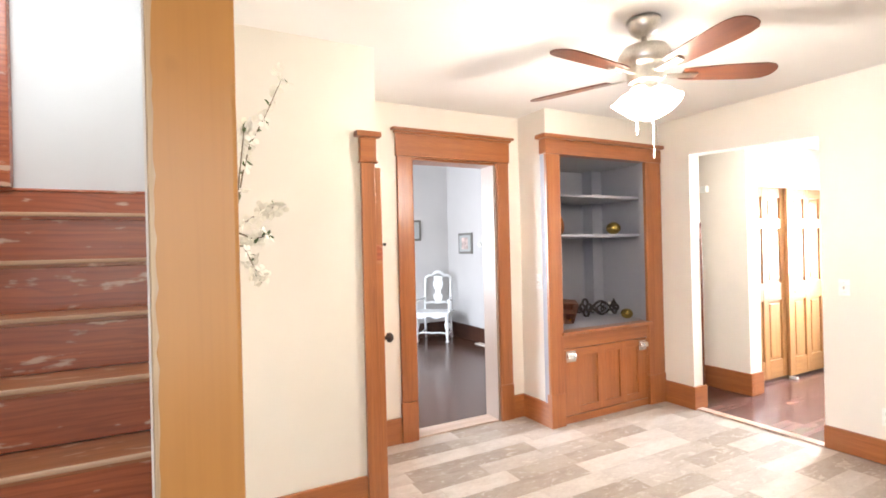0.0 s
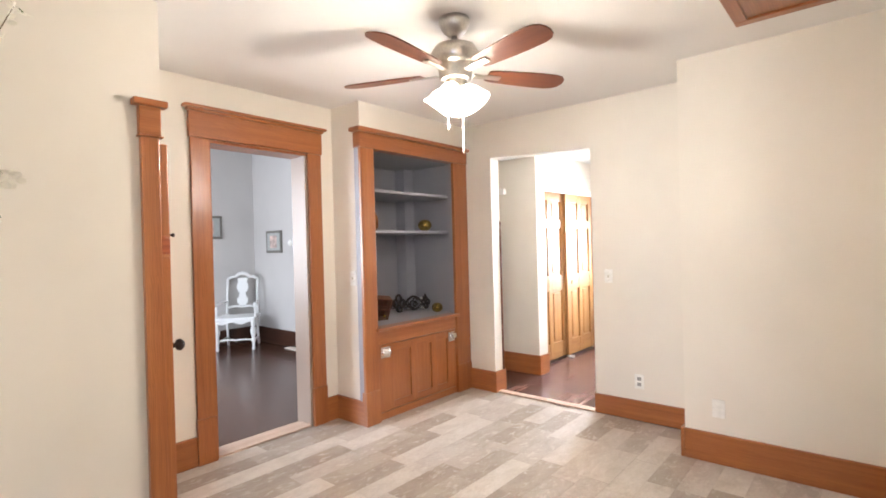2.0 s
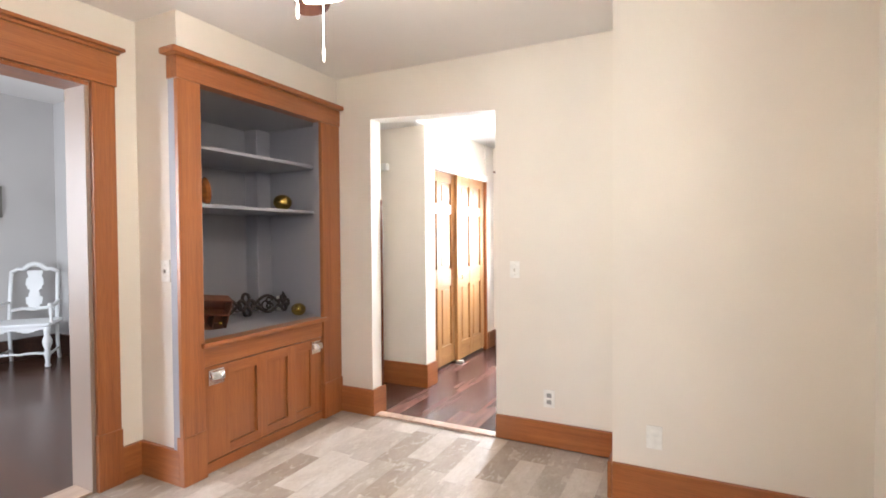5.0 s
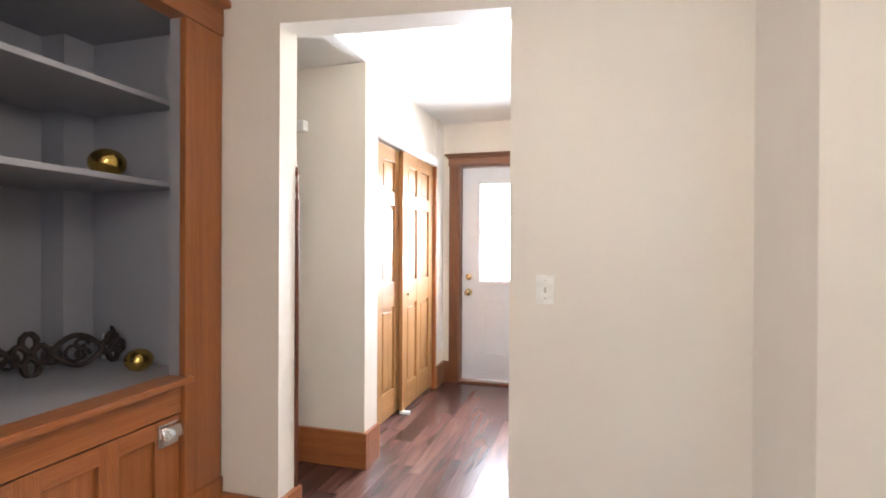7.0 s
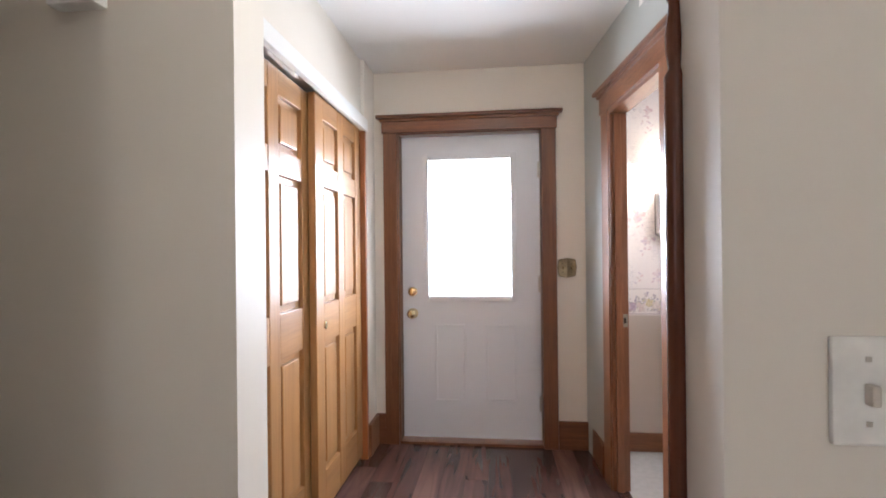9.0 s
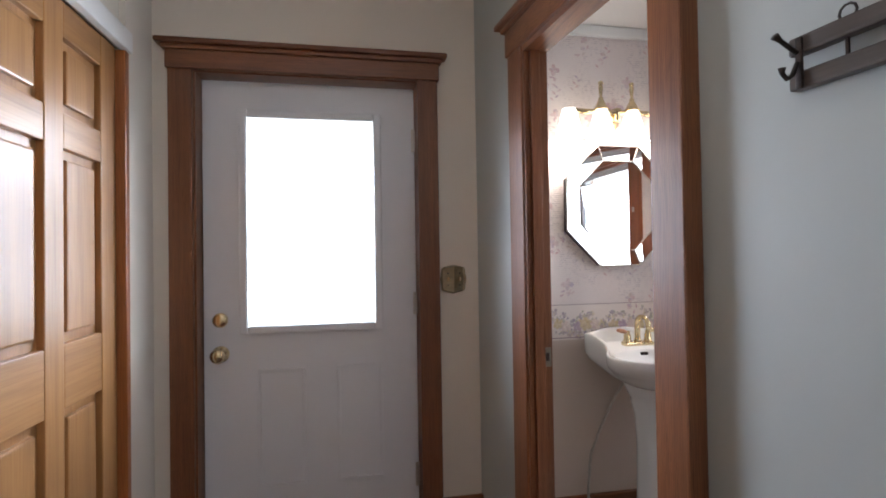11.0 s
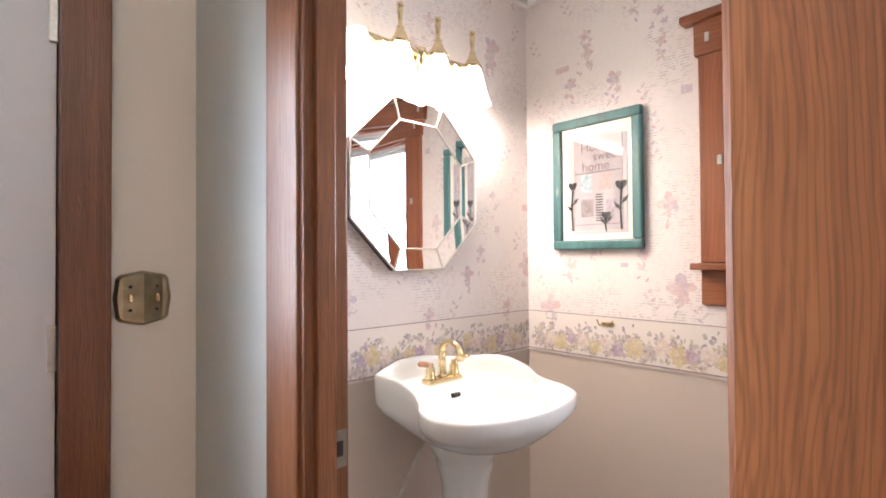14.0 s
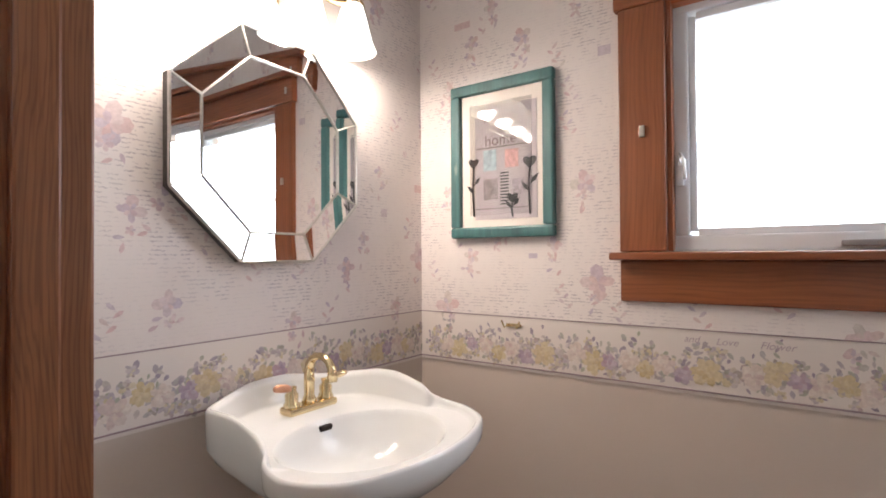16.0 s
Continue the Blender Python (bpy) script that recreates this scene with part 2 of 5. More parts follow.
def skew(*things):
    """The hall's side wall runs a few degrees out of square: lean its pieces along it."""
    for ob in things:
        for o in (ob, *ob.children_recursive):
            if o.type == "MESH":
                m = o.matrix_world.copy() if o.parent is None else (o.parent.matrix_basis @ o.matrix_parent_inverse @ o.matrix_basis)
                inv = m.inverted()
                for v in o.data.vertices:
                    p = m @ v.co
                    p.x += (6.4 - p.y) * 0.10
                    v.co = inv @ p

# ---- structure: main room ----
PT = 0.12   # wall thickness
structure("floor_main", boxes((-3.0, 2.4, -1.6, YO + 0.05, -0.12, -0.008)), plain("grout", (0.22, 0.20, 0.18), 0.8), "grey wood-look plank floor of the main room", "floor")
structure("ceiling_main", boxes((-2.6, 2.4, 0.41, YOB, ZC, ZC + 0.1), (-0.2, 2.4, -1.6, 0.41, ZC, ZC + 0.1), (-2.6, -0.2, -1.6, -0.6, ZC, ZC + 0.1)), CEIL, "white painted plaster ceiling of the main room", "ceiling")
runs("wall_west", [(XD - 0.15, XD, 1.25, 1.84, 0, ZC), (XD - 0.15, XD, 2.59, 2.83, 0, ZC), (XD - 0.15, XD, 1.84, 2.59, 2.08, ZC)], CREAM, "cream painted wall with a doorway to the living room", "wall")
runs("wall_cabinet_bump", [(XD, XCB, 2.83, 2.93, 0, ZC), (XD, XCB, 2.93, YL, 2.17, ZC), (XD, XCB - 0.06, 4.075, YL, 0, 2.17), (XD - 0.47, XD, 2.83, 2.93, 0, ZC), (XD - 0.47, XD, 4.075, YL, 0, ZC)], CREAM, "cream painted bump-out around the built-in cabinet", "wall")
bm = boxes((-3.2, OX0, YL, YOB - 0.02, 0, ZC), (OX1, 0.0, YO, YOB, 0, ZC), (OX0, OX1, YO, YOB, OZ, ZC))
for vert in bm.verts:
    if abs(vert.co.x - OX0) < 0.001 and abs(vert.co.y - YO) < 0.001:
        vert.co.y = YL    # the head runs flush into the piece beside the cabinet
    if abs(vert.co.x - OX1) < 0.001 and abs(vert.co.z - OZ) < 0.001:
        vert.co.z = OZ - 0.04    # and sags towards its other end
structure("wall_north", bm, CREAM, "cream painted wall with the cased opening to the hall", "wall")
structure("wall_chimney_breast", boxes((0.0, XR + PT, YB, YOB, 0, ZC)), CREAM, "cream painted chimney breast projecting into the room", "wall")
# The outer gap at x 2.3 is made for the added entry fill.
runs("wall_east", [(XR, XR + PT, 1.40, YB, 0, ZC), (XR, XR + PT, -1.5, -1.05, 0, ZC), (XR, XR + PT, -1.05, 1.40, 2.15, ZC), (XR + PT, 2.3, 1.40, 1.5, 0, ZC), (2.3, 2.4, -1.6, -0.5, 0, ZC), (2.3, 2.4, 0.9, 1.5, 0, ZC), (2.3, 2.4, -0.5, 0.9, 0, 0.7), (2.3, 2.4, -0.5, 0.9, 2.2, ZC)], CREAM, "cream painted side wall", "wall")
# The gap is cut for the assumed south window.
runs("wall_south", [(-2.6, 1.2, -1.6, -1.5, 0, ZC), (2.12, 2.4, -1.6, -1.5, 0, ZC), (1.2, 2.12, -1.6, -1.5, 0, 0.85), (1.2, 2.12, -1.6, -1.5, 2.15, ZC)], CREAM, "plain cream painted wall behind the walker", "wall")
structure("wall_stair_closet", boxes((XST - 0.1, XST, 0.41, 1.25, 0, ZC), (XD, XST - 0.1, 1.15, 1.25, 1.86, ZC)), CREAM, "cream painted wall under the staircase", "wall")
structure("wall_stair_side", boxes((XST - 0.1, -0.13, 0.262, 0.41, 0, ZC), (XST - 0.7, XST - 0.1, 0.30, 0.41, 0, ZC)), CREAM, "cream painted wall beside the stairs", "wall")
runs("wall_stair_landing", [(-2.32, -2.2, -1.5, 0.30, 0, 3.6), (-2.2, -0.2, -0.72, -0.6, 0.0, 3.6), (-2.2, 0.1, -0.6, 0.41, 3.5, 3.6), (-2.2, -0.2, 0.262, 0.41, 2.58, 3.6), (-0.2, -0.1, -0.6, 0.41, 2.58, 3.6)], paint("stair_wall_paint", (0.66, 0.67, 0.66)), "pale painted wall above the stair landing", "wall")

# ---- structure: living room ----
structure("floor_living", boxes((-6.35, XD - 0.15, 0.3, 5.6, -0.12, -0.004)), wood("dark_floor_wood", (0.035, 0.014, 0.008), (0.11, 0.046, 0.026), "x", 0.22, 0.7, False), "dark stained wood floor of the living room", "floor")
runs("wall_living", [(-6.35, -6.2, 0.3, 4.4, 0, 2.85), (-6.2, -5.07, 4.25, 4.4, 0, 2.85), (-5.07, -3.9, 4.25, 4.4, 2.1, 2.85), (-3.9, XD - 0.47, 4.25, 4.4, 0, 2.85), (-6.35, -5.5, 0.3, 0.4, 0, 2.85), (-3.7, XD - 0.15, 0.3, 0.4, 0, 2.85), (-5.5, -3.7, 0.3, 0.4, 0, 0.7), (-5.5, -3.7, 0.3, 0.4, 2.3, 2.85), (XD - 0.18, XD - 0.15, 0.4, 1.84, 0, 2.85), (XD - 0.18, XD - 0.15, 2.59, 2.85, 0, 2.85), (XD - 0.18, XD - 0.15, 1.84, 2.59, 2.08, 2.85), (XD - 0.49, XD - 0.47, 2.85, 4.25, 0, 2.85), (-5.2, -3.8, 5.5, 5.6, 0, 2.85), (-5.2, -5.1, 4.4, 5.5, 0, 2.85), (-3.9, -3.8, 4.4, 5.5, 0, 2.85)], GREYWALL, "pale grey painted living room wall", "wall")
structure("ceiling_living", boxes((-6.35, XD - 0.15, 0.3, 5.6, 2.85, 2.95)), CEIL, "white living room ceiling", "ceiling")
structure("baseboard_living", boxes((-6.2, -6.17, 0.4, 4.22, 0, 0.22), (-6.2, -5.07, 4.22, 4.25, 0, 0.22), bevel=0.006), wood("dark_base_wood", (0.03, 0.012, 0.008), (0.09, 0.04, 0.025), "x", 0.3), "dark wood baseboard in the living room", "baseboard")

# ---- structure: hall ----
structure("floor_hall", boxes((-3.2, XH1, YO + 0.05, YE + 0.05, -0.12, -0.006)), plain("floor_gap", (0.02, 0.012, 0.01), 0.7), "dark red-brown laminate plank floor of the hall", "floor")
structure("ceiling_hall", boxes((-1.95, XH1 + 0.13, YOB, YE + 0.15, 2.35, 2.45), (-3.2, XH0, YOB, YJ, 2.25, 2.35)), CEIL, "white painted hall ceiling", "ceiling")
runs("wall_hall_west", [(-3.2, XH0, YJ, YJ + 0.12, 0, 2.35), (-1.82, XH0, YJ + 0.12, 5.04, 0, 2.35), (-1.90, -1.80, 5.04, 6.49, 1.962, 2.35), (-1.90, -1.78, 6.49, YE, 0, 2.35), (-2.4, -2.3, 4.99, YE, 0, 2.35), (-3.3, -3.2, YOB - 0.05, YOB + 0.06, 0, 2.35), (-3.3, -3.2, YJ - 0.06, YJ + 0.1, 0, 2.35), (-3.3, -3.2, YOB + 0.06, YJ - 0.06, 0, 2.35)], HALLP, "off-white painted hall wall around the closet", "wall")
runs("wall_hall_north", [(-2.4, -1.64, YE, YE + 0.15, 0, 2.35), (-0.72, XH1 + 0.13, YE, YE + 0.15, 0, 2.35), (-1.64, -0.72, YE, YE + 0.15, 1.967, 2.35)], HALLP, "off-white painted end wall around the back door", "wall")
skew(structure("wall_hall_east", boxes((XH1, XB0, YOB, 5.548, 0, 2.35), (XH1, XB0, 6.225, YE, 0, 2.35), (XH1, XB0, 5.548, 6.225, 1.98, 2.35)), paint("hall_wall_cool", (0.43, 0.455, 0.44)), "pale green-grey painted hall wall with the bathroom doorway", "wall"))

# ---- structure: bath ----
BORDER0, BORDER1 = 0.815, 0.975
PAPER, t, bs = nodes("script_wallpaper")
v = coords(t)
w1 = t.nodes.new("ShaderNodeTexWave")
w1.wave_type, w1.bands_direction = "BANDS", "Z"
for key, value in (("Scale", 34.0), ("Distortion", 3.2), ("Detail", 4.0), ("Detail Scale", 5.0)):
    w1.inputs[key].default_value = value
w2 = add(t, "ShaderNodeTexNoise", Scale=60.0, Detail=4.0)
w3 = add(t, "ShaderNodeTexNoise", Scale=5.5, Detail=2.0)
w4 = add(t, "ShaderNodeTexNoise", Scale=1.6, Detail=3.0)
for n in (w1, w2, w3, w4):
    t.links.new(v, n.inputs["Vector"])
script = mix(t, 1.0, ramp(t, w1.outputs[0], [(0.78, (0, 0, 0)), (0.9, (1, 1, 1))]), ramp(t, w2.outputs[0], [(0.47, (0, 0, 0)), (0.55, (1, 1, 1))]), "MULTIPLY")
script = mix(t, 1.0, script, ramp(t, w3.outputs[0], [(0.42, (0.15, 0.15, 0.15)), (0.56, (1, 1, 1))]), "MULTIPLY")
ground = ramp(t, w4.outputs[0], [(0.35, (0.71, 0.635, 0.61)), (0.65, (0.78, 0.715, 0.69))])
t.links.new(mix(t, script, ground, (0.48, 0.42, 0.44)), bs.inputs["Base Color"])
bs.inputs["Roughness"].default_value = 0.6

BORDERP = paint("border_paper", (0.71, 0.64, 0.60))
structure("floor_bath", boxes((XH1, XB1, 4.6, YM, -0.12, -0.006)), plain("grey_bath_floor", (0.42, 0.41, 0.41), 0.5), "light grey bathroom floor", "floor")
structure("ceiling_bath", boxes((XB0 + 0.0, XB1 + 0.15, 4.6, YM + 0.15, ZB, ZB + 0.1)), CEIL, "white bathroom ceiling", "ceiling")
structure("wall_bath_north", boxes((XB0, XB1 + 0.15, YM, YM + 0.15, 0, ZB)), LOWER, "bathroom wall with plain beige lower half", "wall")
WY0, WY1, WZ0, WZ1 = 5.25, 5.945, 1.17, 1.81     # window opening
structure("wall_bath_east", boxes((XB1, XB1 + 0.15, 4.6, WY0, 0, ZB), (XB1, XB1 + 0.15, WY1, YM, 0, ZB), (XB1, XB1 + 0.15, WY0, WY1, 0, WZ0), (XB1, XB1 + 0.15, WY0, WY1, WZ1, ZB)), LOWER, "bathroom wall with the window", "wall")
structure("wall_bath_south", boxes((XB0 - 0.13, XB1 + 0.15, 4.5, 4.6, 0, ZB)), LOWER, "plain bathroom wall behind the door", "wall")
structure("wallpaper_north", boxes((XB0, XB1 - 0.004, YM - 0.004, YM - 0.0005, BORDER1, ZB)), PAPER, "cream floral wallpaper with handwriting pattern", "wallpaper")
structure("wallpaper_east", boxes((XB1 - 0.004, XB1 - 0.0005, 6.05, YM - 0.004, BORDER1, ZB), (XB1 - 0.004, XB1 - 0.0005, 4.6, 6.05, BORDER1, 1.045), (XB1 - 0.004, XB1 - 0.0005, 4.6, 5.14, 1.045, ZB), (XB1 - 0.004, XB1 - 0.0005, 5.14, 6.05, 1.95, ZB)), PAPER, "cream floral wallpaper with handwriting pattern", "wallpaper")
structure("wallpaper_border", boxes((XB0, XB1 - 0.005, YM - 0.005, YM - 0.0005, BORDER0, BORDER1), (XB1 - 0.005, XB1 - 0.0005, 4.6, YM - 0.005, BORDER0, BORDER1)), BORDERP, "floral wallpaper border in yellow and lilac", "wallpaper")
structure("crown_moulding", boxes((XB0, XB1, YM - 0.03, YM - 0.005, ZB - 0.05, ZB - 0.001), (XB1 - 0.03, XB1 - 0.005, 4.6, YM - 0.03, ZB - 0.05, ZB - 0.001), bevel=0.008), JAMBW, "white crown moulding at the bathroom ceiling", "trim")

# ---- outside ----
structure("ground", boxes((-60, 60, -60, 60, -0.6, -0.5)), plain("lawn", (0.10, 0.12, 0.06), 0.9, 0, 2, 0.3), "pale ground outside the house", "ground")
structure("backdrop", boxes((-6, 8, 9.5, 9.6, -0.5, 14), (2.9, 3.0, 1.9, 9.5, -0.5, 9)), glow("bright_haze", (0.95, 0.98, 1.0), 6.0), "overexposed daylight behind the door and window", "backdrop")


# ---- trim ----
PALEWOOD = wood("pale_threshold", (0.42, 0.30, 0.22), (0.62, 0.48, 0.38), "y", 0.4)
def casing(name, wall, u0, u1, face, sign, top, label, board=0.115, base=0.0, head=0.14, thick=0.025, plinth=0.2, sides=(True, True), stain=OAK, near=None):
    """Square-cut door casing with plinth blocks, head board and cap. wall: the axis that it looks along; u0, u1: the opening; near: the first side board's width and thickness, where they differ."""
    first, first_thick = near or (board, thick)
    cx, cy = ((face, (u0 + u1) / 2) if wall == "x" else ((u0 + u1) / 2, face))
    e = thing(name, cx, cy, base, label, "door casing", kind="structure")

    def slab(a0, a1, z0, z1, t, bevel=0.004):
        f0, f1 = sorted((face, face + sign * t))
        return boxes((f0, f1, a0, a1, z0, z1) if wall == "x" else (a0, a1, f0, f1, z0, z1), bevel=bevel)
    along = "y" if wall == "x" else "x"
    for on, a0, a1, th in ((sides[0], u0 - first, u0, first_thick), (sides[1], u1, u1 + board, thick)):
        if on:
            part("side_board", slab(a0, a1, base + plinth, top, th), stain["z"], e)
            if plinth:
                part("plinth_block", slab(a0 - 0.004, a1 + 0.004, base, base + plinth, th + 0.006), stain["z"], e)
    part("head_board", slab(u0 - first - 0.008, u1 + board + 0.008, top, top + head, thick + 0.006), stain[along], e)
    part("bead", slab(u0 - first - 0.02, u1 + board + 0.02, top + head, top + head + 0.018, thick + 0.018, 0.006), stain[along], e)
    part("cap", slab(u0 - first - 0.04, u1 + board + 0.04, top + head + 0.018, top + head + 0.038, thick + 0.034, 0.006), stain[along], e)
    return e


casing("door_casing", "x", 1.84, 2.59, XD, 1, 2.08, "orange-brown oak casing round the living room doorway", board=0.115, head=0.165, plinth=0.29)
jl = thing("door_jamb", XD - 0.07, 2.2, 0, "oak and pale painted lining of the living room doorway", "door jamb", kind="structure")
part("jamb_side", boxes((XD - 0.18, XD + 0.001, 1.84, 1.86, 0, 2.06)), OAK["z"], jl)
# Greyer than the oak: light reflected on this side is put into its colour.
part("jamb_side", boxes((XD - 0.18, XD + 0.001, 2.57, 2.59, 0, 2.06)), paint("reflection_toned_jamb", (0.30, 0.23, 0.185), 0.4, 0.08), jl, "jamb side with its pale reflection put into the colour")
part("jamb_head", boxes((XD - 0.18, XD + 0.001, 1.84, 2.59, 2.06, 2.08)), OAK["y"], jl)
part("threshold", boxes((XD - 0.16, XD + 0.0, 1.86, 2.57, -0.004, 0.012), bevel=0.004), PALEWOOD, jl, "pale wooden threshold strip")

bcas = casing("bath_casing", "x", 5.564, 6.215, XH1, -1, 1.92, "red-brown oak casing round the bathroom doorway", board=0.108, near=(0.094, 0.042), head=0.09, plinth=0.0, stain=HALLOAK)
jb = thing("bath_jamb", -0.40, 5.9, 0, "oak lining with stops of the bathroom doorway", "door jamb", kind="structure")
part("jamb_side", boxes((XH1 - 0.018, XB0 - 0.006, 5.548, 5.565, 0, 1.92), bevel=0.003), HALLOAK["z"], jb)
part("jamb_side", boxes((XH1 - 0.018, XB0 + 0.012, 6.205, 6.225, 0, 1.92), bevel=0.003), HALLOAK["z"], jb)
part("door_stop", boxes((XH1 + 0.0, XH1 + 0.036, 5.5655, 5.580, 0, 1.9), bevel=0.003), HALLOAK["z"], jb)
part("door_stop", boxes((XH1 + 0.0, XH1 + 0.036, 6.192, 6.2045, 0, 1.9), bevel=0.003), HALLOAK["z"], jb)
part("jamb_head", boxes((XH1 - 0.018, XB0 + 0.012, 5.568, 6.205, 1.90, 1.92)), HALLOAK["y"], jb)
part("strike_plate", boxes((XB0 - 0.022, XB0 + 0.006, 6.2015, 6.2045, 0.825, 0.89), bevel=0.001), plain("worn_steel", (0.26, 0.24, 0.20), 0.4, 0.8), jb, "worn metal strike plate")
part("latch_hole", boxes((XB0 - 0.014, XB0 - 0.002, 6.2005, 6.2014, 0.845, 0.872)), IRON, jb, "dark latch hole")
part("hinge", boxes((XB0 - 0.0185, XB0 - 0.007, 5.5655, 5.5675, 0.78, 0.87), bevel=0.0008), BRASS, jb, "dark brass hinge")
part("bath_side_board", boxes((XB0 + 0.0005, XB0 + 0.012, 6.221, 6.317, 0, 1.92), bevel=0.004), HALLOAK["z"], jb)
skew(bcas, jb)
casing("back_door_casing", "y", -1.63, -0.735, YE, -1, 1.96, "red-brown oak casing round the back door", board=0.088, head=0.072, plinth=0.0, stain=HALLOAK)


def baseboard(name, rows, axis, label, h=0.185, stain=OAK):
    e = thing(name, (rows[0][0] + rows[0][1]) / 2, (rows[0][2] + rows[0][3]) / 2, 0, label, "baseboard", kind="structure")
    for x0, x1, y0, y1 in rows:
        part("board", boxes((x0, x1, y0, y1, 0.0, h), bevel=0.005), stain["x" if abs(x1 - x0) > abs(y1 - y0) else "y"], e)
    return e


B = 0.022
baseboard("baseboard", [(XD, XD + B, 1.27, 1.72), (XD, XD + B, 2.71, 2.83), (XD, XCB, 2.83 - B, 2.83)], "y", "oak baseboard along the doorway wall")
baseboard("baseboard", [(XCB + 0.03, OX0, YL - B, YL), (OX0 - 0.002, OX0 + B, YL - B, YOB)], "x", "oak baseboard beside the hall opening", 0.19)
baseboard("baseboard", [(OX1, -B, YO - B, YO)], "x", "oak baseboard under the outlet", 0.15)
baseboard("baseboard", [(-B, 0.0, YB - B, YO - B), (0.0, XR - B, YB - B, YB), (XR - B, XR, 1.4, YB - B)], "x", "oak baseboard round the chimney breast", 0.18)
baseboard("baseboard", [(XST, XST + B, 0.41, 1.157)], "y", "oak baseboard under the stairs", 0.235)
baseboard("baseboard", [(-3.2, XH0 + B, YJ - B, YJ), (XH0, XH0 + B, YJ, 5.04)], "x", "oak baseboard at the closet corner", 0.20)
baseboard("baseboard", [(-1.78, -1.717, YE - B, YE), (-1.78, -1.78 + B, 6.50, YE - B)], "x", "oak baseboard beside the back door", 0.19, HALLOAK)
baseboard("baseboard", [(-0.645, XH1, YE - B, YE), (XH1 - B, XH1, 6.35, YE - B)], "x", "oak baseboard in the hall corner", 0.17, HALLOAK)
skew(baseboard("baseboard", [(XH1 - B, XH1, YOB, 5.468)], "y", "oak baseboard along the hall wall", 0.17, HALLOAK))
baseboard("baseboard", [(XB0, XB1, YM - B, YM), (XB1 - B, XB1, 4.6, YM - B)], "x", "dark oak baseboard in the bathroom", 0.11, HALLOAK)
structure("threshold_strip", boxes((OX0 + B, OX1, YO - 0.035, YO + 0.04, -0.006, 0.014), bevel=0.005), PALEWOOD, "pale wooden threshold strip at the hall opening", "threshold")

# ---- stairs ----
NOSING = wood("worn_nosing", (0.40, 0.20, 0.095), (0.68, 0.46, 0.28), "y", 0.4)
st = thing("staircase", -0.8, -0.15, 0, "worn red-brown wooden staircase with scuffed risers", "staircase")
for j in range(8):
    x, z = -0.19 - 0.2055 * j, 0.1987 * (j + 1)
    end = x - 0.225 if j < 7 else -2.2
    part("riser", boxes((x - 0.045, x - 0.025, -0.6, 0.26, z - 0.1987, z - 0.03)), STAIR, st)
    part("tread", boxes((end, x - 0.012, -0.6, 0.26, z - 0.03, z), bevel=0.004), TREAD if j < 7 else STAIR, st)
    part("nosing", boxes((x - 0.0125, x, -0.6, 0.26, z - 0.016, z + 0.001), bevel=0.005), NOSING, st, "pale worn nosing")
    part("scotia", boxes((x - 0.026, x - 0.013, -0.6, 0.26, z - 0.030, z - 0.0165), bevel=0.003), STAIR, st)
part("landing_base", boxes((-2.2, -2.178, -0.6, 0.26, 1.5905, 1.735), bevel=0.005), STAIR, st)
part("base_cap", boxes((-2.2, -2.172, -0.6, 0.26, 1.7355, 1.75), bevel=0.005), STAIR, st)
part("corner_trim", boxes((-2.2, -2.14, -0.50, -0.394, 1.751, 2.72), bevel=0.006), STAIR, st)
part("carriage", boxes((-1.55, -0.24, -0.59, 0.24, 0.0, 0.02)), STAIR, st)
po = thing("stair_post", -0.07, 0.344, 0, "square golden pine post with a worn edge, floor to ceiling", "post")
part("shaft", boxes((-0.14, 0.0, 0.272, 0.415, 0, ZC), bevel=0.008), PINE, po)
edge = bmesh.new()
rng = random.Random(12)
zs = [0.004 + (ZC - 0.008) * i / 90 for i in range(91)]
rows = []
for z in zs:
    w = 0.0065 + rng.uniform(-0.0018, 0.0022)
    rows.append([edge.verts.new((-w - 0.001, 0.2712, z)), edge.verts.new((-0.002, 0.2714 + rng.uniform(0, 0.0012), z)), edge.verts.new((0.0008, 0.2745, z)), edge.verts.new((0.0008, 0.272 + w * 1.5, z))])
for a, b in zip(rows, rows[1:]):
    for q in range(3):
        edge.faces.new((a[q], a[q + 1], b[q + 1], b[q]))
part("worn_edge", edge, wood("rubbed_pine", (0.36, 0.22, 0.10), (0.62, 0.47, 0.30), "z", 0.45), po, "pale rubbed corner of the post")

# ---- under-stair closet door ----
pi = thing("closet_casing", XST, 1.2, 0, "oak casing at the end of the closet wall", "door casing", kind="structure")
part("side_board", boxes((XST, XST + 0.028, 1.158, 1.232, 0, 1.862), bevel=0.004), OAK["z"], pi)
part("head_board", boxes((XST, XST + 0.034, 1.152, 1.24, 1.862, 1.985), bevel=0.004), OAK["y"], pi)
part("bead", boxes((XST, XST + 0.04, 1.147, 1.246, 1.853, 1.8615), bevel=0.003), OAK["y"], pi)
part("cap", boxes((XST - 0.002, XST + 0.055, 1.128, 1.264, 1.985, 2.015), bevel=0.008), OAK["y"], pi)
cd = thing("closet_door", -1.96, 1.26, 0.01, "worn oak closet door standing slightly ajar with a dark knob", "door")
part("leaf", boxes((-2.33, XST + 0.008, 1.234, 1.272, 0.01, 1.835), bevel=0.005), OAK["z"], cd)
part("lock_block", boxes((XST + 0.0085, XST + 0.013, 1.236, 1.270, 1.345, 1.425), bevel=0.002), STAIR, cd, "darker lock case in the door edge")
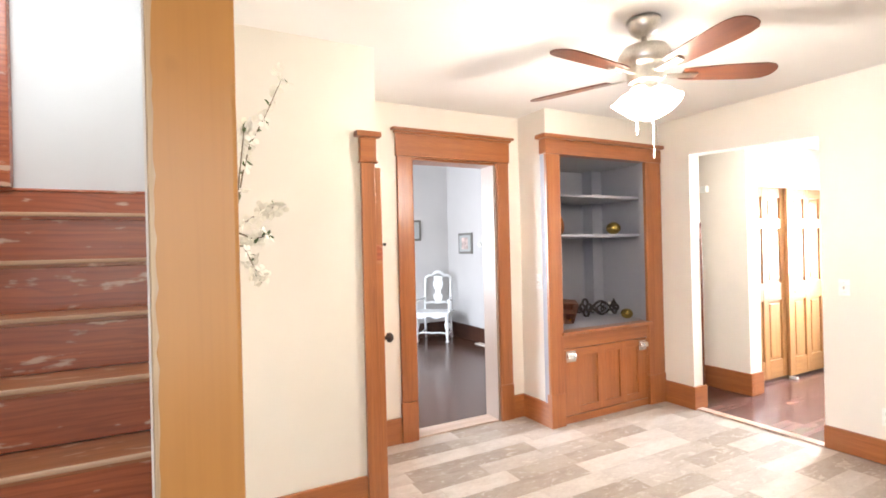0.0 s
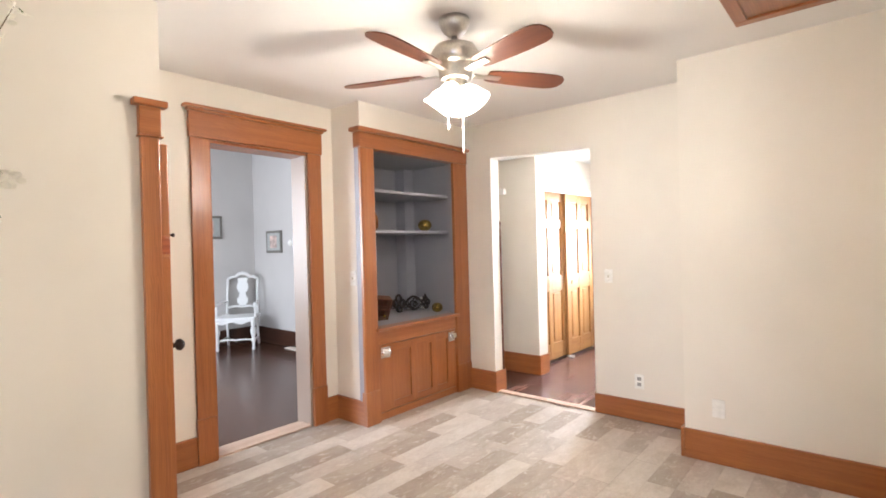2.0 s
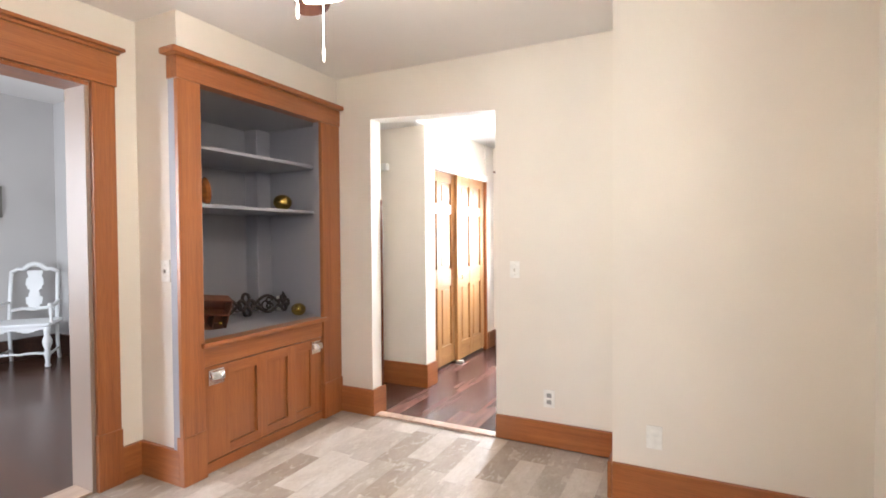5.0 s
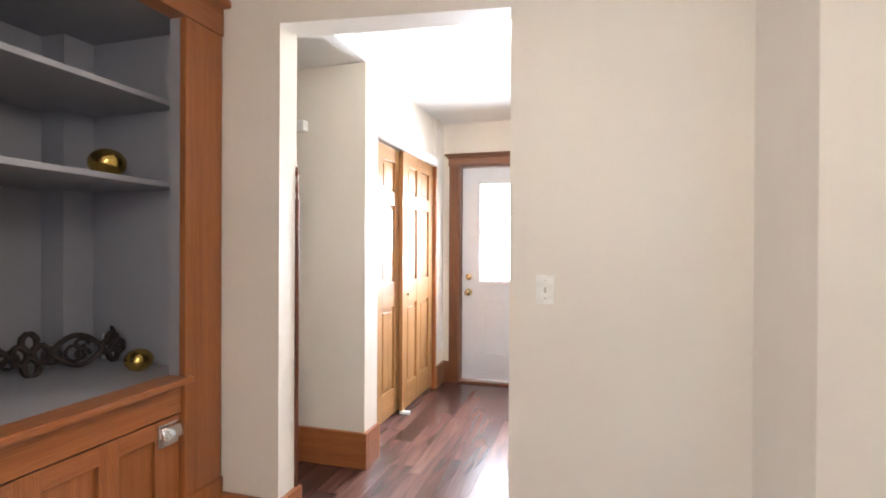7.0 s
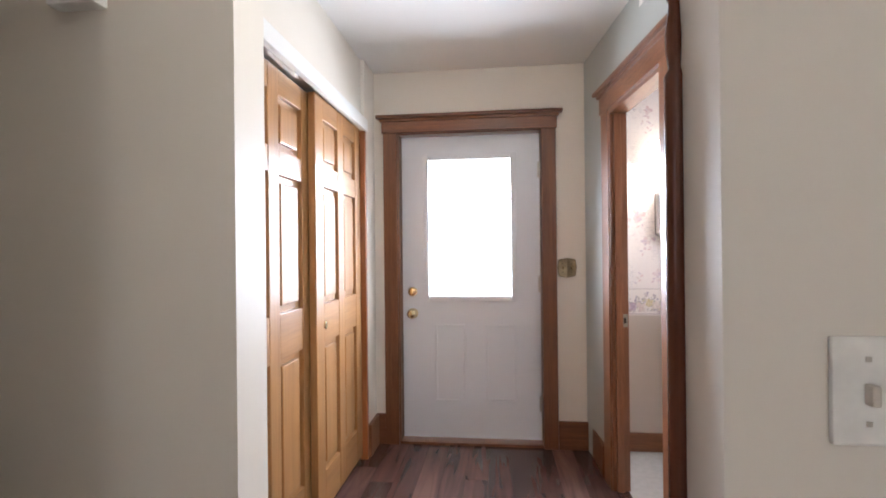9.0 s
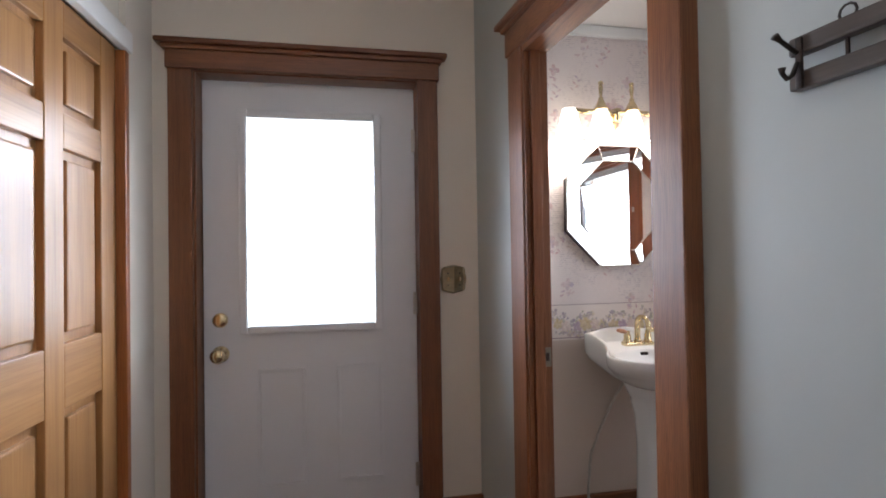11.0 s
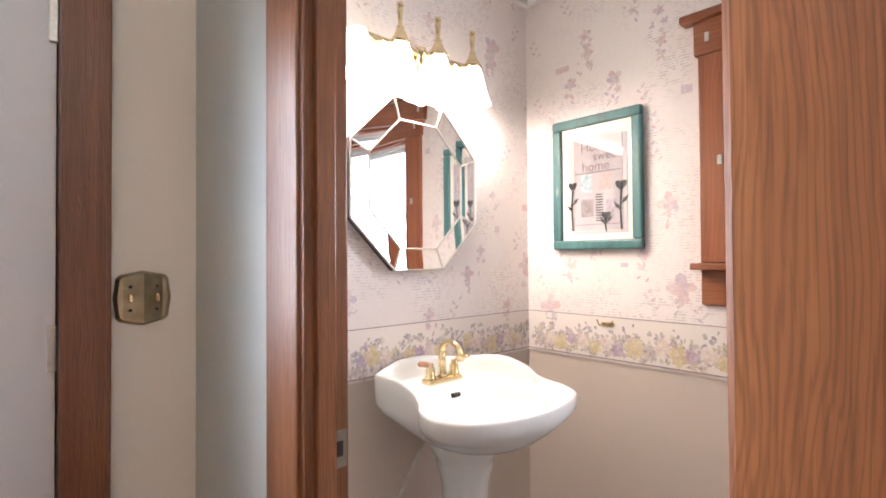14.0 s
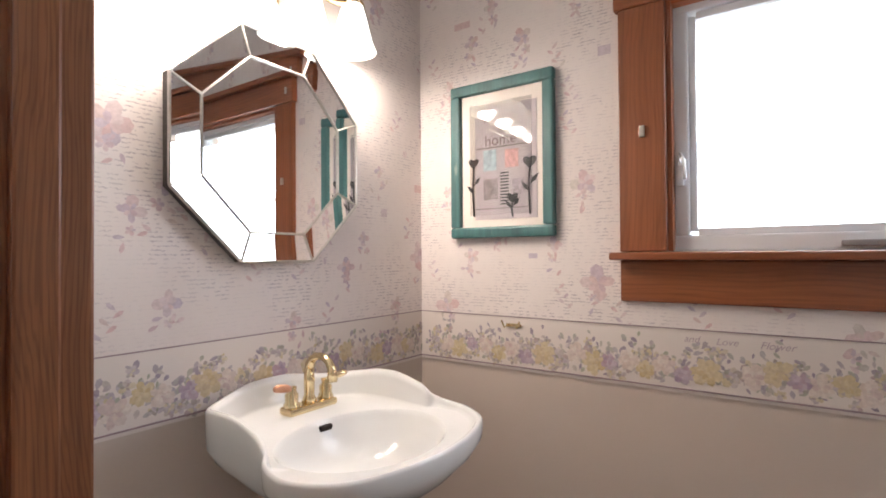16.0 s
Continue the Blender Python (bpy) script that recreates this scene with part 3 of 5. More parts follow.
part("bare_chip", boxes((XST + 0.0085, XST + 0.0115, 1.238, 1.270, 1.326, 1.342), bevel=0.001), TREAD, cd, "chipped bare wood")
part("hook_latch", lathe(bmesh.new(), [(0, 0), (0.006, 0), (0.005, 0.012), (0.009, 0.016), (0.009, 0.024), (0, 0.026)], 10, pose(XST - 0.012, 1.272, 1.43, -90)), IRON, cd, "small dark latch", True)
part("rose", lathe(bmesh.new(), [(0, 0), (0.022, 0), (0.020, 0.005), (0, 0.006)], 16, pose(XST - 0.04, 1.272, 0.925, -90)), IRON, cd, "dark metal rose", True)
part("knob", lathe(bmesh.new(), [(0.0, 0), (0.012, 0), (0.010, 0.02), (0.024, 0.028), (0.028, 0.042), (0.018, 0.056), (0, 0.058)], 16, pose(XST - 0.04, 1.278, 0.925, -90)), IRON, cd, "dark metal knob", True)

# ---- corner beads of the opening ----
for x in (OX0 - 0.002, OX1 - 0.004):
    cb = thing("corner_bead", x, YOB, 0.19, "turned dark wooden corner guard with a finial", "corner guard", "corner guards of the opening")
    part("shaft", lathe(bmesh.new(), [(0.0, 0.19), (0.013, 0.19), (0.013, 0.25), (0.011, 0.27), (0.013, 0.29), (0.013, 1.41), (0.0135, 1.43), (0.008, 1.44), (0.011, 1.46), (0.012, 1.48), (0.008, 1.51), (0.007, 1.52), (0.0125, 1.535), (0.011, 1.555), (0.006, 1.572), (0.0, 1.578)], 14, Matrix.Translation((x, YOB - (0.018 if x < -1 else -0.002), 0.0))), wood("bead_wood", (0.07, 0.018, 0.009), (0.17, 0.05, 0.022), "z", 0.25), cb, "", True)

# ---- built-in cabinet ----
bc = thing("built_in_cabinet", XCB, 3.5, 0, "oak built-in cabinet with grey painted shelves and panelled doors", "cabinet")
CY0, CY1 = 2.947, 3.908
for r in ((-2.80, -2.78, 2.94, 4.07, 0.715, 2.13), (-2.78, -2.07, 4.066, 4.074, 0.715, 2.13), (-2.78, -2.07, 2.934, 2.944, 0.715, 2.13), (-2.80, -2.07, 2.934, 4.074, 2.13, 2.165), (-2.80, -2.07, 2.934, 4.074, 0.69, 0.715)):
    part("inner_panel", boxes(r), CABGREY, bc, "grey painted interior")
part("boxed_chase", boxes((-2.7795, -2.65, 3.93, 4.0655, 0.7155, 2.1295), bevel=0.003), CABGREY, bc, "grey boxed-in corner chase")
for z in (1.492, 1.829):
    part("shelf", boxes((-2.78, -2.17, 2.946, 4.064, z - 0.022, z), bevel=0.003), CABGREY, bc)
for y0, y1 in ((2.812, CY0), (CY1, 4.106)):
    part("casing_side", boxes((XCB - 0.002, XCB + 0.028, y0, y1, 0, 2.11), bevel=0.005), OAK["z"], bc)
    part("inner_post", boxes((XCB - 0.05, XCB - 0.003, y0 + 0.002, y1 - 0.002, 0, 2.11)), CABGREY, bc, "grey painted inner post")
part("head_board", boxes((XCB - 0.05, XCB + 0.034, 2.805, 4.108, 2.11, 2.225), bevel=0.005), OAK["y"], bc)
part("cap", boxes((XCB - 0.05, XCB + 0.07, 2.765, 4.113, 2.225, 2.258), bevel=0.01), OAK["y"], bc)
part("sill", boxes((XCB - 0.06, XCB + 0.05, 2.925, 3.934, 0.70, 0.727), bevel=0.007), OAK["y"], bc)
part("apron", boxes((XCB - 0.03, XCB + 0.012, CY0, CY1, 0.59, 0.699), bevel=0.003), OAK["y"], bc)
dr = part("door", boxes((XCB - 0.03, XCB - 0.012, CY0 + 0.002, CY1 - 0.002, 0.06, 0.583)), OAK["z"], bc)
for a, b in ((CY0 + 0.002, CY0 + 0.175), (CY0 + 0.375, CY0 + 0.455), (CY0 + 0.63, CY0 + 0.705), (CY1 - 0.115, CY1 - 0.002)):
    part("stile", boxes((XCB - 0.011, XCB + 0.004, a, b, 0.06, 0.583), bevel=0.004), OAK["z"], dr)
part("rail", boxes((XCB - 0.011, XCB + 0.003, CY0 + 0.003, CY1 - 0.003, 0.515, 0.581), bevel=0.004), OAK["y"], dr)
part("rail", boxes((XCB - 0.011, XCB + 0.003, CY0 + 0.003, CY1 - 0.003, 0.062, 0.12), bevel=0.004), OAK["y"], dr)
for y0, y1 in ((2.809, CY0 + 0.003), (CY1 - 0.003, 4.109)):
    part("plinth_block", boxes((XCB - 0.02, XCB + 0.035, y0, y1, 0, 0.255), bevel=0.004), OAK["z"], bc)
part("toe_board", boxes((XCB - 0.03, XCB + 0.008, CY0, CY1, 0.0, 0.056), bevel=0.003), OAK["y"], bc)
for y in (CY0 + 0.085, CY1 - 0.055):
    h = part("bin_pull", boxes((XCB + 0.005, XCB + 0.011, y - 0.05, y + 0.05, 0.482, 0.566), bevel=0.002), CHROME, bc, "chrome latch pull")
    hood = bmesh.new()
    rows = []
    for k in range(9):
        a = math.pi / 2 * k / 8
        for_x, for_z = 0.030 * math.sin(a), 0.560 - 0.044 * (1 - math.cos(a))
        rows.append([hood.verts.new((XCB + 0.0105 + for_x * (1 - 0.35 * abs(u) ** 3), y + 0.044 * u, for_z)) for u in (-1, -0.85, -0.5, 0, 0.5, 0.85, 1)])
    for p, q in zip(rows, rows[1:]):
        for u in range(6):
            hood.faces.new((p[u], p[u + 1], q[u + 1], q[u]))
    tube(hood, [(XCB + 0.0105 + 0.030 * (1 - 0.35 * abs(u) ** 3), y + 0.044 * u, 0.516) for u in (-1, -0.85, -0.5, 0, 0.5, 0.85, 1)], 0.0028, 6)
    for u in (0, 6):
        fan_c = hood.verts.new((XCB + 0.0105, y + 0.044 * (-1 if u == 0 else 1), 0.516))
        for p, q in zip(rows, rows[1:]):
            hood.faces.new((p[u], q[u], fan_c))
    part("hood", hood, CHROME, h, "", True)

# ---- ceiling fan ----
fan = thing("ceiling_fan", -0.648, 2.294, ZC, "brushed nickel ceiling fan with dark wood blades and lit shades", "ceiling fan")
F = Matrix.Translation((-0.648, 2.294, 0))
part("canopy", lathe(bmesh.new(), [(0, ZC - 0.001), (0.075, ZC - 0.001), (0.078, ZC - 0.02), (0.06, ZC - 0.06), (0.03, ZC - 0.085), (0, ZC - 0.085)], 32, F), NICKEL, fan, "", True)
part("rod", lathe(bmesh.new(), [(0, ZC - 0.08), (0.014, ZC - 0.08), (0.014, ZC - 0.14), (0.022, ZC - 0.14), (0, ZC - 0.14)], 16, F), NICKEL, fan, "", True)
part("motor", lathe(bmesh.new(), [(0, 2.345), (0.05, 2.345), (0.10, 2.325), (0.122, 2.29), (0.122, 2.255), (0.10, 2.235), (0.085, 2.225), (0.08, 2.17), (0.07, 2.16), (0, 2.16)], 36, F), NICKEL, fan, "", True)
LIT = glow("lit_shade_glass", (1.0, 0.90, 0.74), 9.0)
for k in range(5):
    a = 59 + 72 * k
    bl = bmesh.new()
    prof = [(0.17, 0.043), (0.21, 0.053), (0.34, 0.063), (0.46, 0.068), (0.53, 0.067), (0.57, 0.058), (0.593, 0.038), (0.603, 0.013)]
    pts = [(r, w) for r, w in prof] + [(r, -w) for r, w in prof[::-1]]
    top = [bl.verts.new((r, w, 0.003)) for r, w in pts]
    low = [bl.verts.new((r, w, -0.003)) for r, w in pts]
    bl.faces.new(top), bl.faces.new(low[::-1])
    for i in range(len(pts)):
        j = (i + 1) % len(pts)
        bl.faces.new((top[i], low[i], low[j], top[j]))
    arm = bmesh.new()
    bx(arm, 0.09, 0.24, -0.018, 0.018, -0.012, -0.004, 0.003)
    M = F @ pose(0, 0, 2.20, 0, 0, a) @ pose(0, 0, 0, -11)
    for b in (bl, arm):
        bmesh.ops.transform(b, matrix=Matrix() if b is bl else M, verts=b.verts)
    blade = part("blade", bl, BLADE)
    blade.parent = fan
    blade.matrix_parent_inverse = Matrix()
    blade.matrix_basis = fan.matrix_basis.inverted() @ M
    part("blade_arm", arm, NICKEL, fan)
part("light_hub", lathe(bmesh.new(), [(0, 2.165), (0.055, 2.165), (0.06, 2.13), (0.04, 2.09), (0.015, 2.07), (0, 2.065)], 24, F), NICKEL, fan, "", True)
for k in range(4):
    m = F @ pose(0, 0, 2.125, 0, 0, 20 + 90 * k) @ pose(0.045, 0, 0, 0, -38, 0)
    part("light_shade", lathe(bmesh.new(), [(0.018, 0.0), (0.032, -0.012), (0.05, -0.045), (0.056, -0.08), (0.07, -0.108), (0.066, -0.106), (0.05, -0.08), (0.03, -0.02), (0.0, -0.008)], 20, m), LIT, fan, "frosted tulip glass shade glowing", True)
for dx, dy, z in ((-0.03, -0.03, 1.92), (0.025, 0.02, 1.80)):
    c = bmesh.new()
    tube(c, [(-0.648 + dx, 2.294 + dy, 2.05), (-0.648 + dx, 2.294 + dy, z + 0.05)], 0.0013, 6)
    lathe(c, [(0, 0), (0.004, 0.005), (0.005, 0.03), (0.002, 0.05), (0, 0.052)], 10, Matrix.Translation((-0.648 + dx, 2.294 + dy, z)))
    part("pull_chain", c, JAMBW, fan)

# ---- attic hatch ----
ah = thing("attic_hatch", 0.7, 3.0, ZC, "oak framed attic hatch in the ceiling", "hatch")
HX0, HX1, HY0, HY1 = 0.385, 0.99, 2.70, 3.34
part("panel", boxes((HX0 + 0.05, HX1 - 0.05, HY0 + 0.05, HY1 - 0.05, ZC - 0.014, ZC - 0.002)), OAK["y"], ah)
for r in ((HX0, HX1, HY1 - 0.06, HY1), (HX0, HX1, HY0, HY0 + 0.06), (HX0, HX0 + 0.06, HY0 + 0.06, HY1 - 0.06), (HX1 - 0.06, HX1, HY0 + 0.06, HY1 - 0.06)):
    part("frame_board", boxes((*r, ZC - 0.026, ZC - 0.001), bevel=0.005), OAK["x" if r[1] - r[0] > 0.3 else "y"], ah)


# ---- closet sliding doors ----
def panel_door(name, x, y0, y1, z0, z1, label):
    e = thing(name, x, (y0 + y1) / 2, z0, label, "door", "sliding closet doors")
    s = 0.10
    mid = (y0 + y1) / 2
    levels = [(0.21, 0.80), (0.98, 1.52), (1.62, z1 - 0.10)]
    for a, b in ((y0, y0 + s), (mid - 0.045, mid + 0.045), (y1 - s, y1)):
        part("stile", boxes((x - 0.034, x, a, b, z0, z1), bevel=0.004), PINE_DOOR["z"], e)
    cuts = [z0] + [v for l in levels for v in l] + [z1]
    for i in range(0, len(cuts), 2):
        for a, b in ((y0 + s, mid - 0.045), (mid + 0.045, y1 - s)):
            part("rail", boxes((x - 0.034, x - 0.001, a, b, cuts[i], cuts[i + 1]), bevel=0.004), PINE_DOOR["y"], e)
    for lo, hi in levels:
        for a, b in ((y0 + s, mid - 0.045), (mid + 0.045, y1 - s)):
            bm = boxes((x - 0.030, x - 0.020, a, b, lo, hi))
            w = 0.028
            bx(bm, x - 0.022, x - 0.006, a + w, b - w, lo + w, hi - w, 0.007)
            part("panel", bm, PINE_DOOR["z"], e)
    return e


dn = panel_door("closet_sliding_door", -1.84, 5.05, 5.79, 0.03, 1.93, "honey pine six-panel sliding closet door, rear track")
df = panel_door("closet_sliding_door", -1.80, 5.745, 6.46, 0.03, 1.93, "honey pine six-panel sliding closet door, front track")
part("pull", lathe(bmesh.new(), [(0, 0), (0.018, 0), (0.02, 0.004), (0.012, 0.006), (0, 0.004)], 16, pose(-1.80, 5.85, 0.88, 0, 90)), BRASS, df, "small round brass pull", True)
hd = thing("closet_header", -1.76, 5.83, 2.0, "grey-white painted header board over the closet doors", "trim", kind="structure")
part("fascia", boxes((-1.79, -1.76, 5.02, 6.50, 1.925, 1.995), bevel=0.004), JAMBW, hd)
part("track", boxes((-1.88, -1.791, 5.04, 6.49, 1.94, 1.959)), NICKEL, hd)
gd = thing("floor_guide", -1.79, 5.78, 0, "small pale floor guide of the sliding doors", "door guide")
part("guide", boxes((-1.83, -1.755, 5.765, 5.80, 0, 0.022), bevel=0.004), PLASTIC, gd)
structure("closet_lining", boxes((-1.815, -1.77, 6.463, 6.492, 0, 1.925), bevel=0.003), OAK["z"], "oak edge trim beside the closet doors", "trim")

# ---- hall ceiling light (unseen, assumed and added) ----
hl = thing("ceiling_light", -0.95, 4.78, 2.35, "small glowing glass bowl light assumed under the hall ceiling, out of view", "ceiling lamp")
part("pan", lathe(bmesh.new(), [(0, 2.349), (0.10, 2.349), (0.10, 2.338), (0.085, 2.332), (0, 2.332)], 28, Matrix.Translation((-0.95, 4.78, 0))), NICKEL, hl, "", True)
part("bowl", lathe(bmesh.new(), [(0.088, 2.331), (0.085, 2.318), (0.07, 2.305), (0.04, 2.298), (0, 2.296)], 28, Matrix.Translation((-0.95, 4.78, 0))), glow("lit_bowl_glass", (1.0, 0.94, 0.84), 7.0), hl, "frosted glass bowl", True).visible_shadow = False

# ---- back door ----
bd = thing("back_door", -1.17, 6.8, 0.02, "white steel back door with a large bright glass pane", "door")
DX0, DX1, DY, DZ = -1.618, -0.738, 6.80, 1.95
GX0, GX1, GZ0, GZ1 = -1.445, -0.918, 0.925, 1.80
part("slab", boxes((DX0, GX0 - 0.02, DY, DY + 0.04, 0.02, DZ), (GX1 + 0.02, DX1, DY, DY + 0.04, 0.02, DZ), (GX0 - 0.02, GX1 + 0.02, DY, DY + 0.04, 0.02, GZ0 - 0.02), (GX0 - 0.02, GX1 + 0.02, DY, DY + 0.04, GZ1 + 0.02, DZ)), WHITE, bd)
lf = part("lite_frame", boxes((GX0 - 0.032, GX0 + 0.002, DY - 0.020, DY, GZ0 - 0.032, GZ1 + 0.032), (GX1 - 0.002, GX1 + 0.032, DY - 0.020, DY, GZ0 - 0.032, GZ1 + 0.032), (GX0 + 0.002, GX1 - 0.002, DY - 0.020, DY, GZ0 - 0.032, GZ0 + 0.002), (GX0 + 0.002, GX1 - 0.002, DY - 0.020, DY, GZ1 - 0.002, GZ1 + 0.032), bevel=0.009), WHITE, bd)
pane = part("pane", boxes((GX0 - 0.018, GX1 + 0.018, DY + 0.012, DY + 0.018, GZ0 - 0.018, GZ1 + 0.018)), GLASS, bd)
pane.visible_shadow = False
for a, b in ((-1.41, -1.215), (-1.085, -0.89)):
    bm = boxes((a, b, DY - 0.010, DY, 0.73, 0.745), (a, b, DY - 0.010, DY, 0.25, 0.265), (a, a + 0.015, DY - 0.010, DY, 0.265, 0.73), (b - 0.015, b, DY - 0.010, DY, 0.265, 0.73), bevel=0.003)
    part("embossed_panel", bm, WHITE, bd)
for z, big in ((0.815, 1.0), (0.955, 0.8)):
    part("knob" if big == 1.0 else "deadbolt", lathe(bmesh.new(), [(0, 0), (0.034, 0), (0.034, 0.006), (0.016, 0.012), (0.014, 0.03), (0.026 * big, 0.04), (0.03 * big, 0.055), (0.02 * big, 0.068), (0, 0.07)] if big == 1.0 else [(0, 0), (0.03, 0), (0.03, 0.012), (0.02, 0.018), (0.0, 0.018)], 20, pose(-1.553, DY, z, 90)), BRASS, bd, "brass knob", True)
for z in (0.25, 1.0, 1.72):
    part("hinge", boxes((DX1 - 0.014, DX1 + 0.003, DY - 0.012, DY, z - 0.05, z + 0.05), bevel=0.003), NICKEL, bd, "dull metal hinge")
structure("door_frame", boxes((DX0 - 0.004, DX0 + 0.012, DY + 0.0405, DY + 0.05, 0.015, 1.967), (DX1 - 0.012, DX1 + 0.004, DY + 0.0405, DY + 0.05, 0.015, 1.967), (-1.64, DX0 - 0.004, YE - 0.003, DY + 0.05, 0, 1.967), (DX1 + 0.004, -0.72, YE - 0.003, DY + 0.05, 0, 1.967), (DX0 - 0.004, DX1 + 0.004, YE - 0.003, DY + 0.05, DZ + 0.004, 1.967), (DX0 - 0.004, DX1 + 0.004, YE - 0.003, DY + 0.1, -0.005, 0.014)), HALLOAK["z"], "oak frame of the back door", "door frame")

# ---- sink ----
sk = thing("pedestal_sink", 0.21, 6.5, 0, "white porcelain pedestal sink with a scalloped back", "sink")
SX, SY, SZ = 0.212, YM - 0.004, 0.812
RIM = [(0.0, 0.0, 0.054), (0.05, -0.002, 0.053), (0.095, -0.018, 0.048), (0.142, -0.045, 0.044), (0.186, -0.078, 0.044), (0.214, -0.112, 0.048), (0.225, -0.16, 0.055), (0.227, -0.22, 0.057), (0.227, -0.268, 0.049), (0.228, -0.312, 0.036), (0.231, -0.334, 0.019), (0.243, -0.350, 0.009), (0.250, -0.385, 0.002), (0.246, -0.43, 0.0), (0.200, -0.50, 0.0), (0.105, -0.540, 0.0), (0.0, -0.553, 0.0)]


def rim_curve(steps=4):
    """The rim from above with its lift, right half then left: rounded back corners, raised wings that dip to a small ear, a bowed front."""
    half = []
    for i in range(len(RIM) - 1):
        p0, p1, p2, p3 = (Vector(RIM[max(0, min(len(RIM) - 1, i + d))]) for d in (-1, 0, 1, 2))
        for q in range(steps):
            u = q / steps
            half.append(0.5 * (2 * p1 + (p2 - p0) * u + (2 * p0 - 5 * p1 + 4 * p2 - p3) * u * u + (3 * p1 - p0 - 3 * p2 + p3) * u ** 3))
    half.append(Vector(RIM[-1]))
    return half + [Vector((-p.x, p.y, p.z)) for p in half[-2:0:-1]]


CURVE = rim_curve()
MIDY = -0.29
bm = bmesh.new()
rings = []
for k, z, lip in [(0.30, -0.150, 0), (0.46, -0.140, 0), (0.64, -0.122, 0), (0.80, -0.098, 0), (0.91, -0.074, 0), (0.97, -0.052, 0), (0.995, -0.034, 0.1), (1.0, -0.020, 0.6), (1.0, -0.006, 1), (0.988, 0.0, 1), (0.962, 0.0, 1), (0.945, -0.006, 0.8), (0.925, -0.013, 0.12), (0.90, -0.015, 0)]:
    ring = []
    for p in CURVE:
        a = math.atan2((p.y - MIDY) / 0.27, p.x / 0.235)
        soft = max(0.0, min(1.0, (0.99 - k) * 9)) if z < -0.03 else 0.0     # the underside rounds off
        x, y = p.x + (0.225 * math.cos(a) - p.x) * soft, p.y - MIDY + (0.255 * math.sin(a) - p.y + MIDY) * soft
        ring.append(bm.verts.new((SX - 0.028 + x * k, SY + MIDY + y * k, SZ + z + p.z * lip)))
    rings.append(ring)
for k, z in ((1.0, -0.016), (0.985, -0.018), (0.95, -0.028), (0.86, -0.056), (0.72, -0.09), (0.50, -0.110), (0.25, -0.118), (0.08, -0.120)):
    ring = []
    for p in CURVE:
        a = math.atan2((p.y - MIDY) / 0.27, p.x / 0.235)
        ring.append(bm.verts.new((SX - 0.028 + 0.190 * math.cos(a) * k, SY - 0.335 + (0.165 if math.sin(a) < 0 else 0.145) * math.sin(a) * k, SZ + z)))
    rings.append(ring)
for p, q in zip(rings, rings[1:]):
    for i in range(len(CURVE)):
        j = (i + 1) % len(CURVE)
        bm.faces.new((p[i], p[j], q[j], q[i]))
bm.faces.new(rings[0][::-1]), bm.faces.new(rings[-1])
part("basin", bm, PORCELAIN, sk, "", True)
part("drain", lathe(bmesh.new(), [(0, 0.003), (0.018, 0.003), (0.022, 0.0), (0.0, -0.002)], 20, Matrix.Translation((SX, SY - 0.325, SZ - 0.119))), BRASS, sk, "brass drain ring", True)
ped = bmesh.new()
flutes = []
for r, z in ((0.118, 0.0), (0.118, 0.035), (0.098, 0.06), (0.078, 0.10), (0.068, 0.16), (0.064, 0.40), (0.072, 0.53), (0.086, 0.585), (0.086, 0.60), (0.10, 0.62), (0.118, 0.668)):
    flutes.append([ped.verts.new((SX + r * (1 - 0.035 * abs(math.sin(4 * t))) * math.cos(t), SY - 0.225 + r * (1 - 0.035 * abs(math.sin(4 * t))) * math.sin(t), z)) for t in (2 * math.pi * q / 48 for q in range(48))])
for p, q in zip(flutes, flutes[1:]):
    for i in range(48):
        ped.faces.new((p[i], p[(i + 1) % 48], q[(i + 1) % 48], q[i]))
ped.faces.new(flutes[0][::-1]), ped.faces.new(flutes[-1])
part("pedestal", ped, PORCELAIN, sk, "fluted porcelain pedestal", True)
fc = part("faucet", boxes((SX - 0.054, SX + 0.086, SY - 0.129, SY - 0.083, SZ - 0.017, SZ + 0.002), bevel=0.008), BRASS, sk, "polished brass faucet")
FX, FY = SX + 0.016, SY - 0.106
bm = bmesh.new()
lathe(bm, [(0, 0), (0.019, 0), (0.015, 0.012), (0.012, 0.02), (0.013, 0.05), (0.011, 0.085), (0.0, 0.086)], 16, Matrix.Translation((FX, FY, SZ)))
tube(bm, [(FX, FY - 0.042 * (1 - math.cos(math.pi * k / 8)), SZ + 0.08 + 0.036 * math.sin(math.pi * k / 8)) for k in range(9)] + [(FX, FY - 0.085, SZ + 0.062)], [0.011, 0.011, 0.010, 0.010, 0.009, 0.009, 0.009, 0.010, 0.011, 0.012], 12)
part("spout", bm, BRASS, fc, "", True)
COPPER = plain("copper_lever", (0.50, 0.26, 0.17), 0.3, 0.6, 60, 0.1)
for dx in (-0.05, 0.05):
    part("valve", lathe(bmesh.new(), [(0, 0), (0.019, 0), (0.019, 0.008), (0.015, 0.012), (0.016, 0.03), (0.010, 0.038), (0.012, 0.048), (0, 0.05)], 14, Matrix.Translation((FX + dx, FY, SZ))), BRASS, fc, "", True)
    part("lever", tube(bmesh.new(), [(FX + dx, FY, SZ + 0.042), (FX + dx * 1.4, FY - 0.006, SZ + 0.049), (FX + dx * 1.9, FY - 0.012, SZ + 0.055), (FX + dx * 2.1, FY - 0.014, SZ + 0.055)], [0.007, 0.0095, 0.009, 0.006], 10), COPPER if dx < 0 else BRASS, fc, "", True)
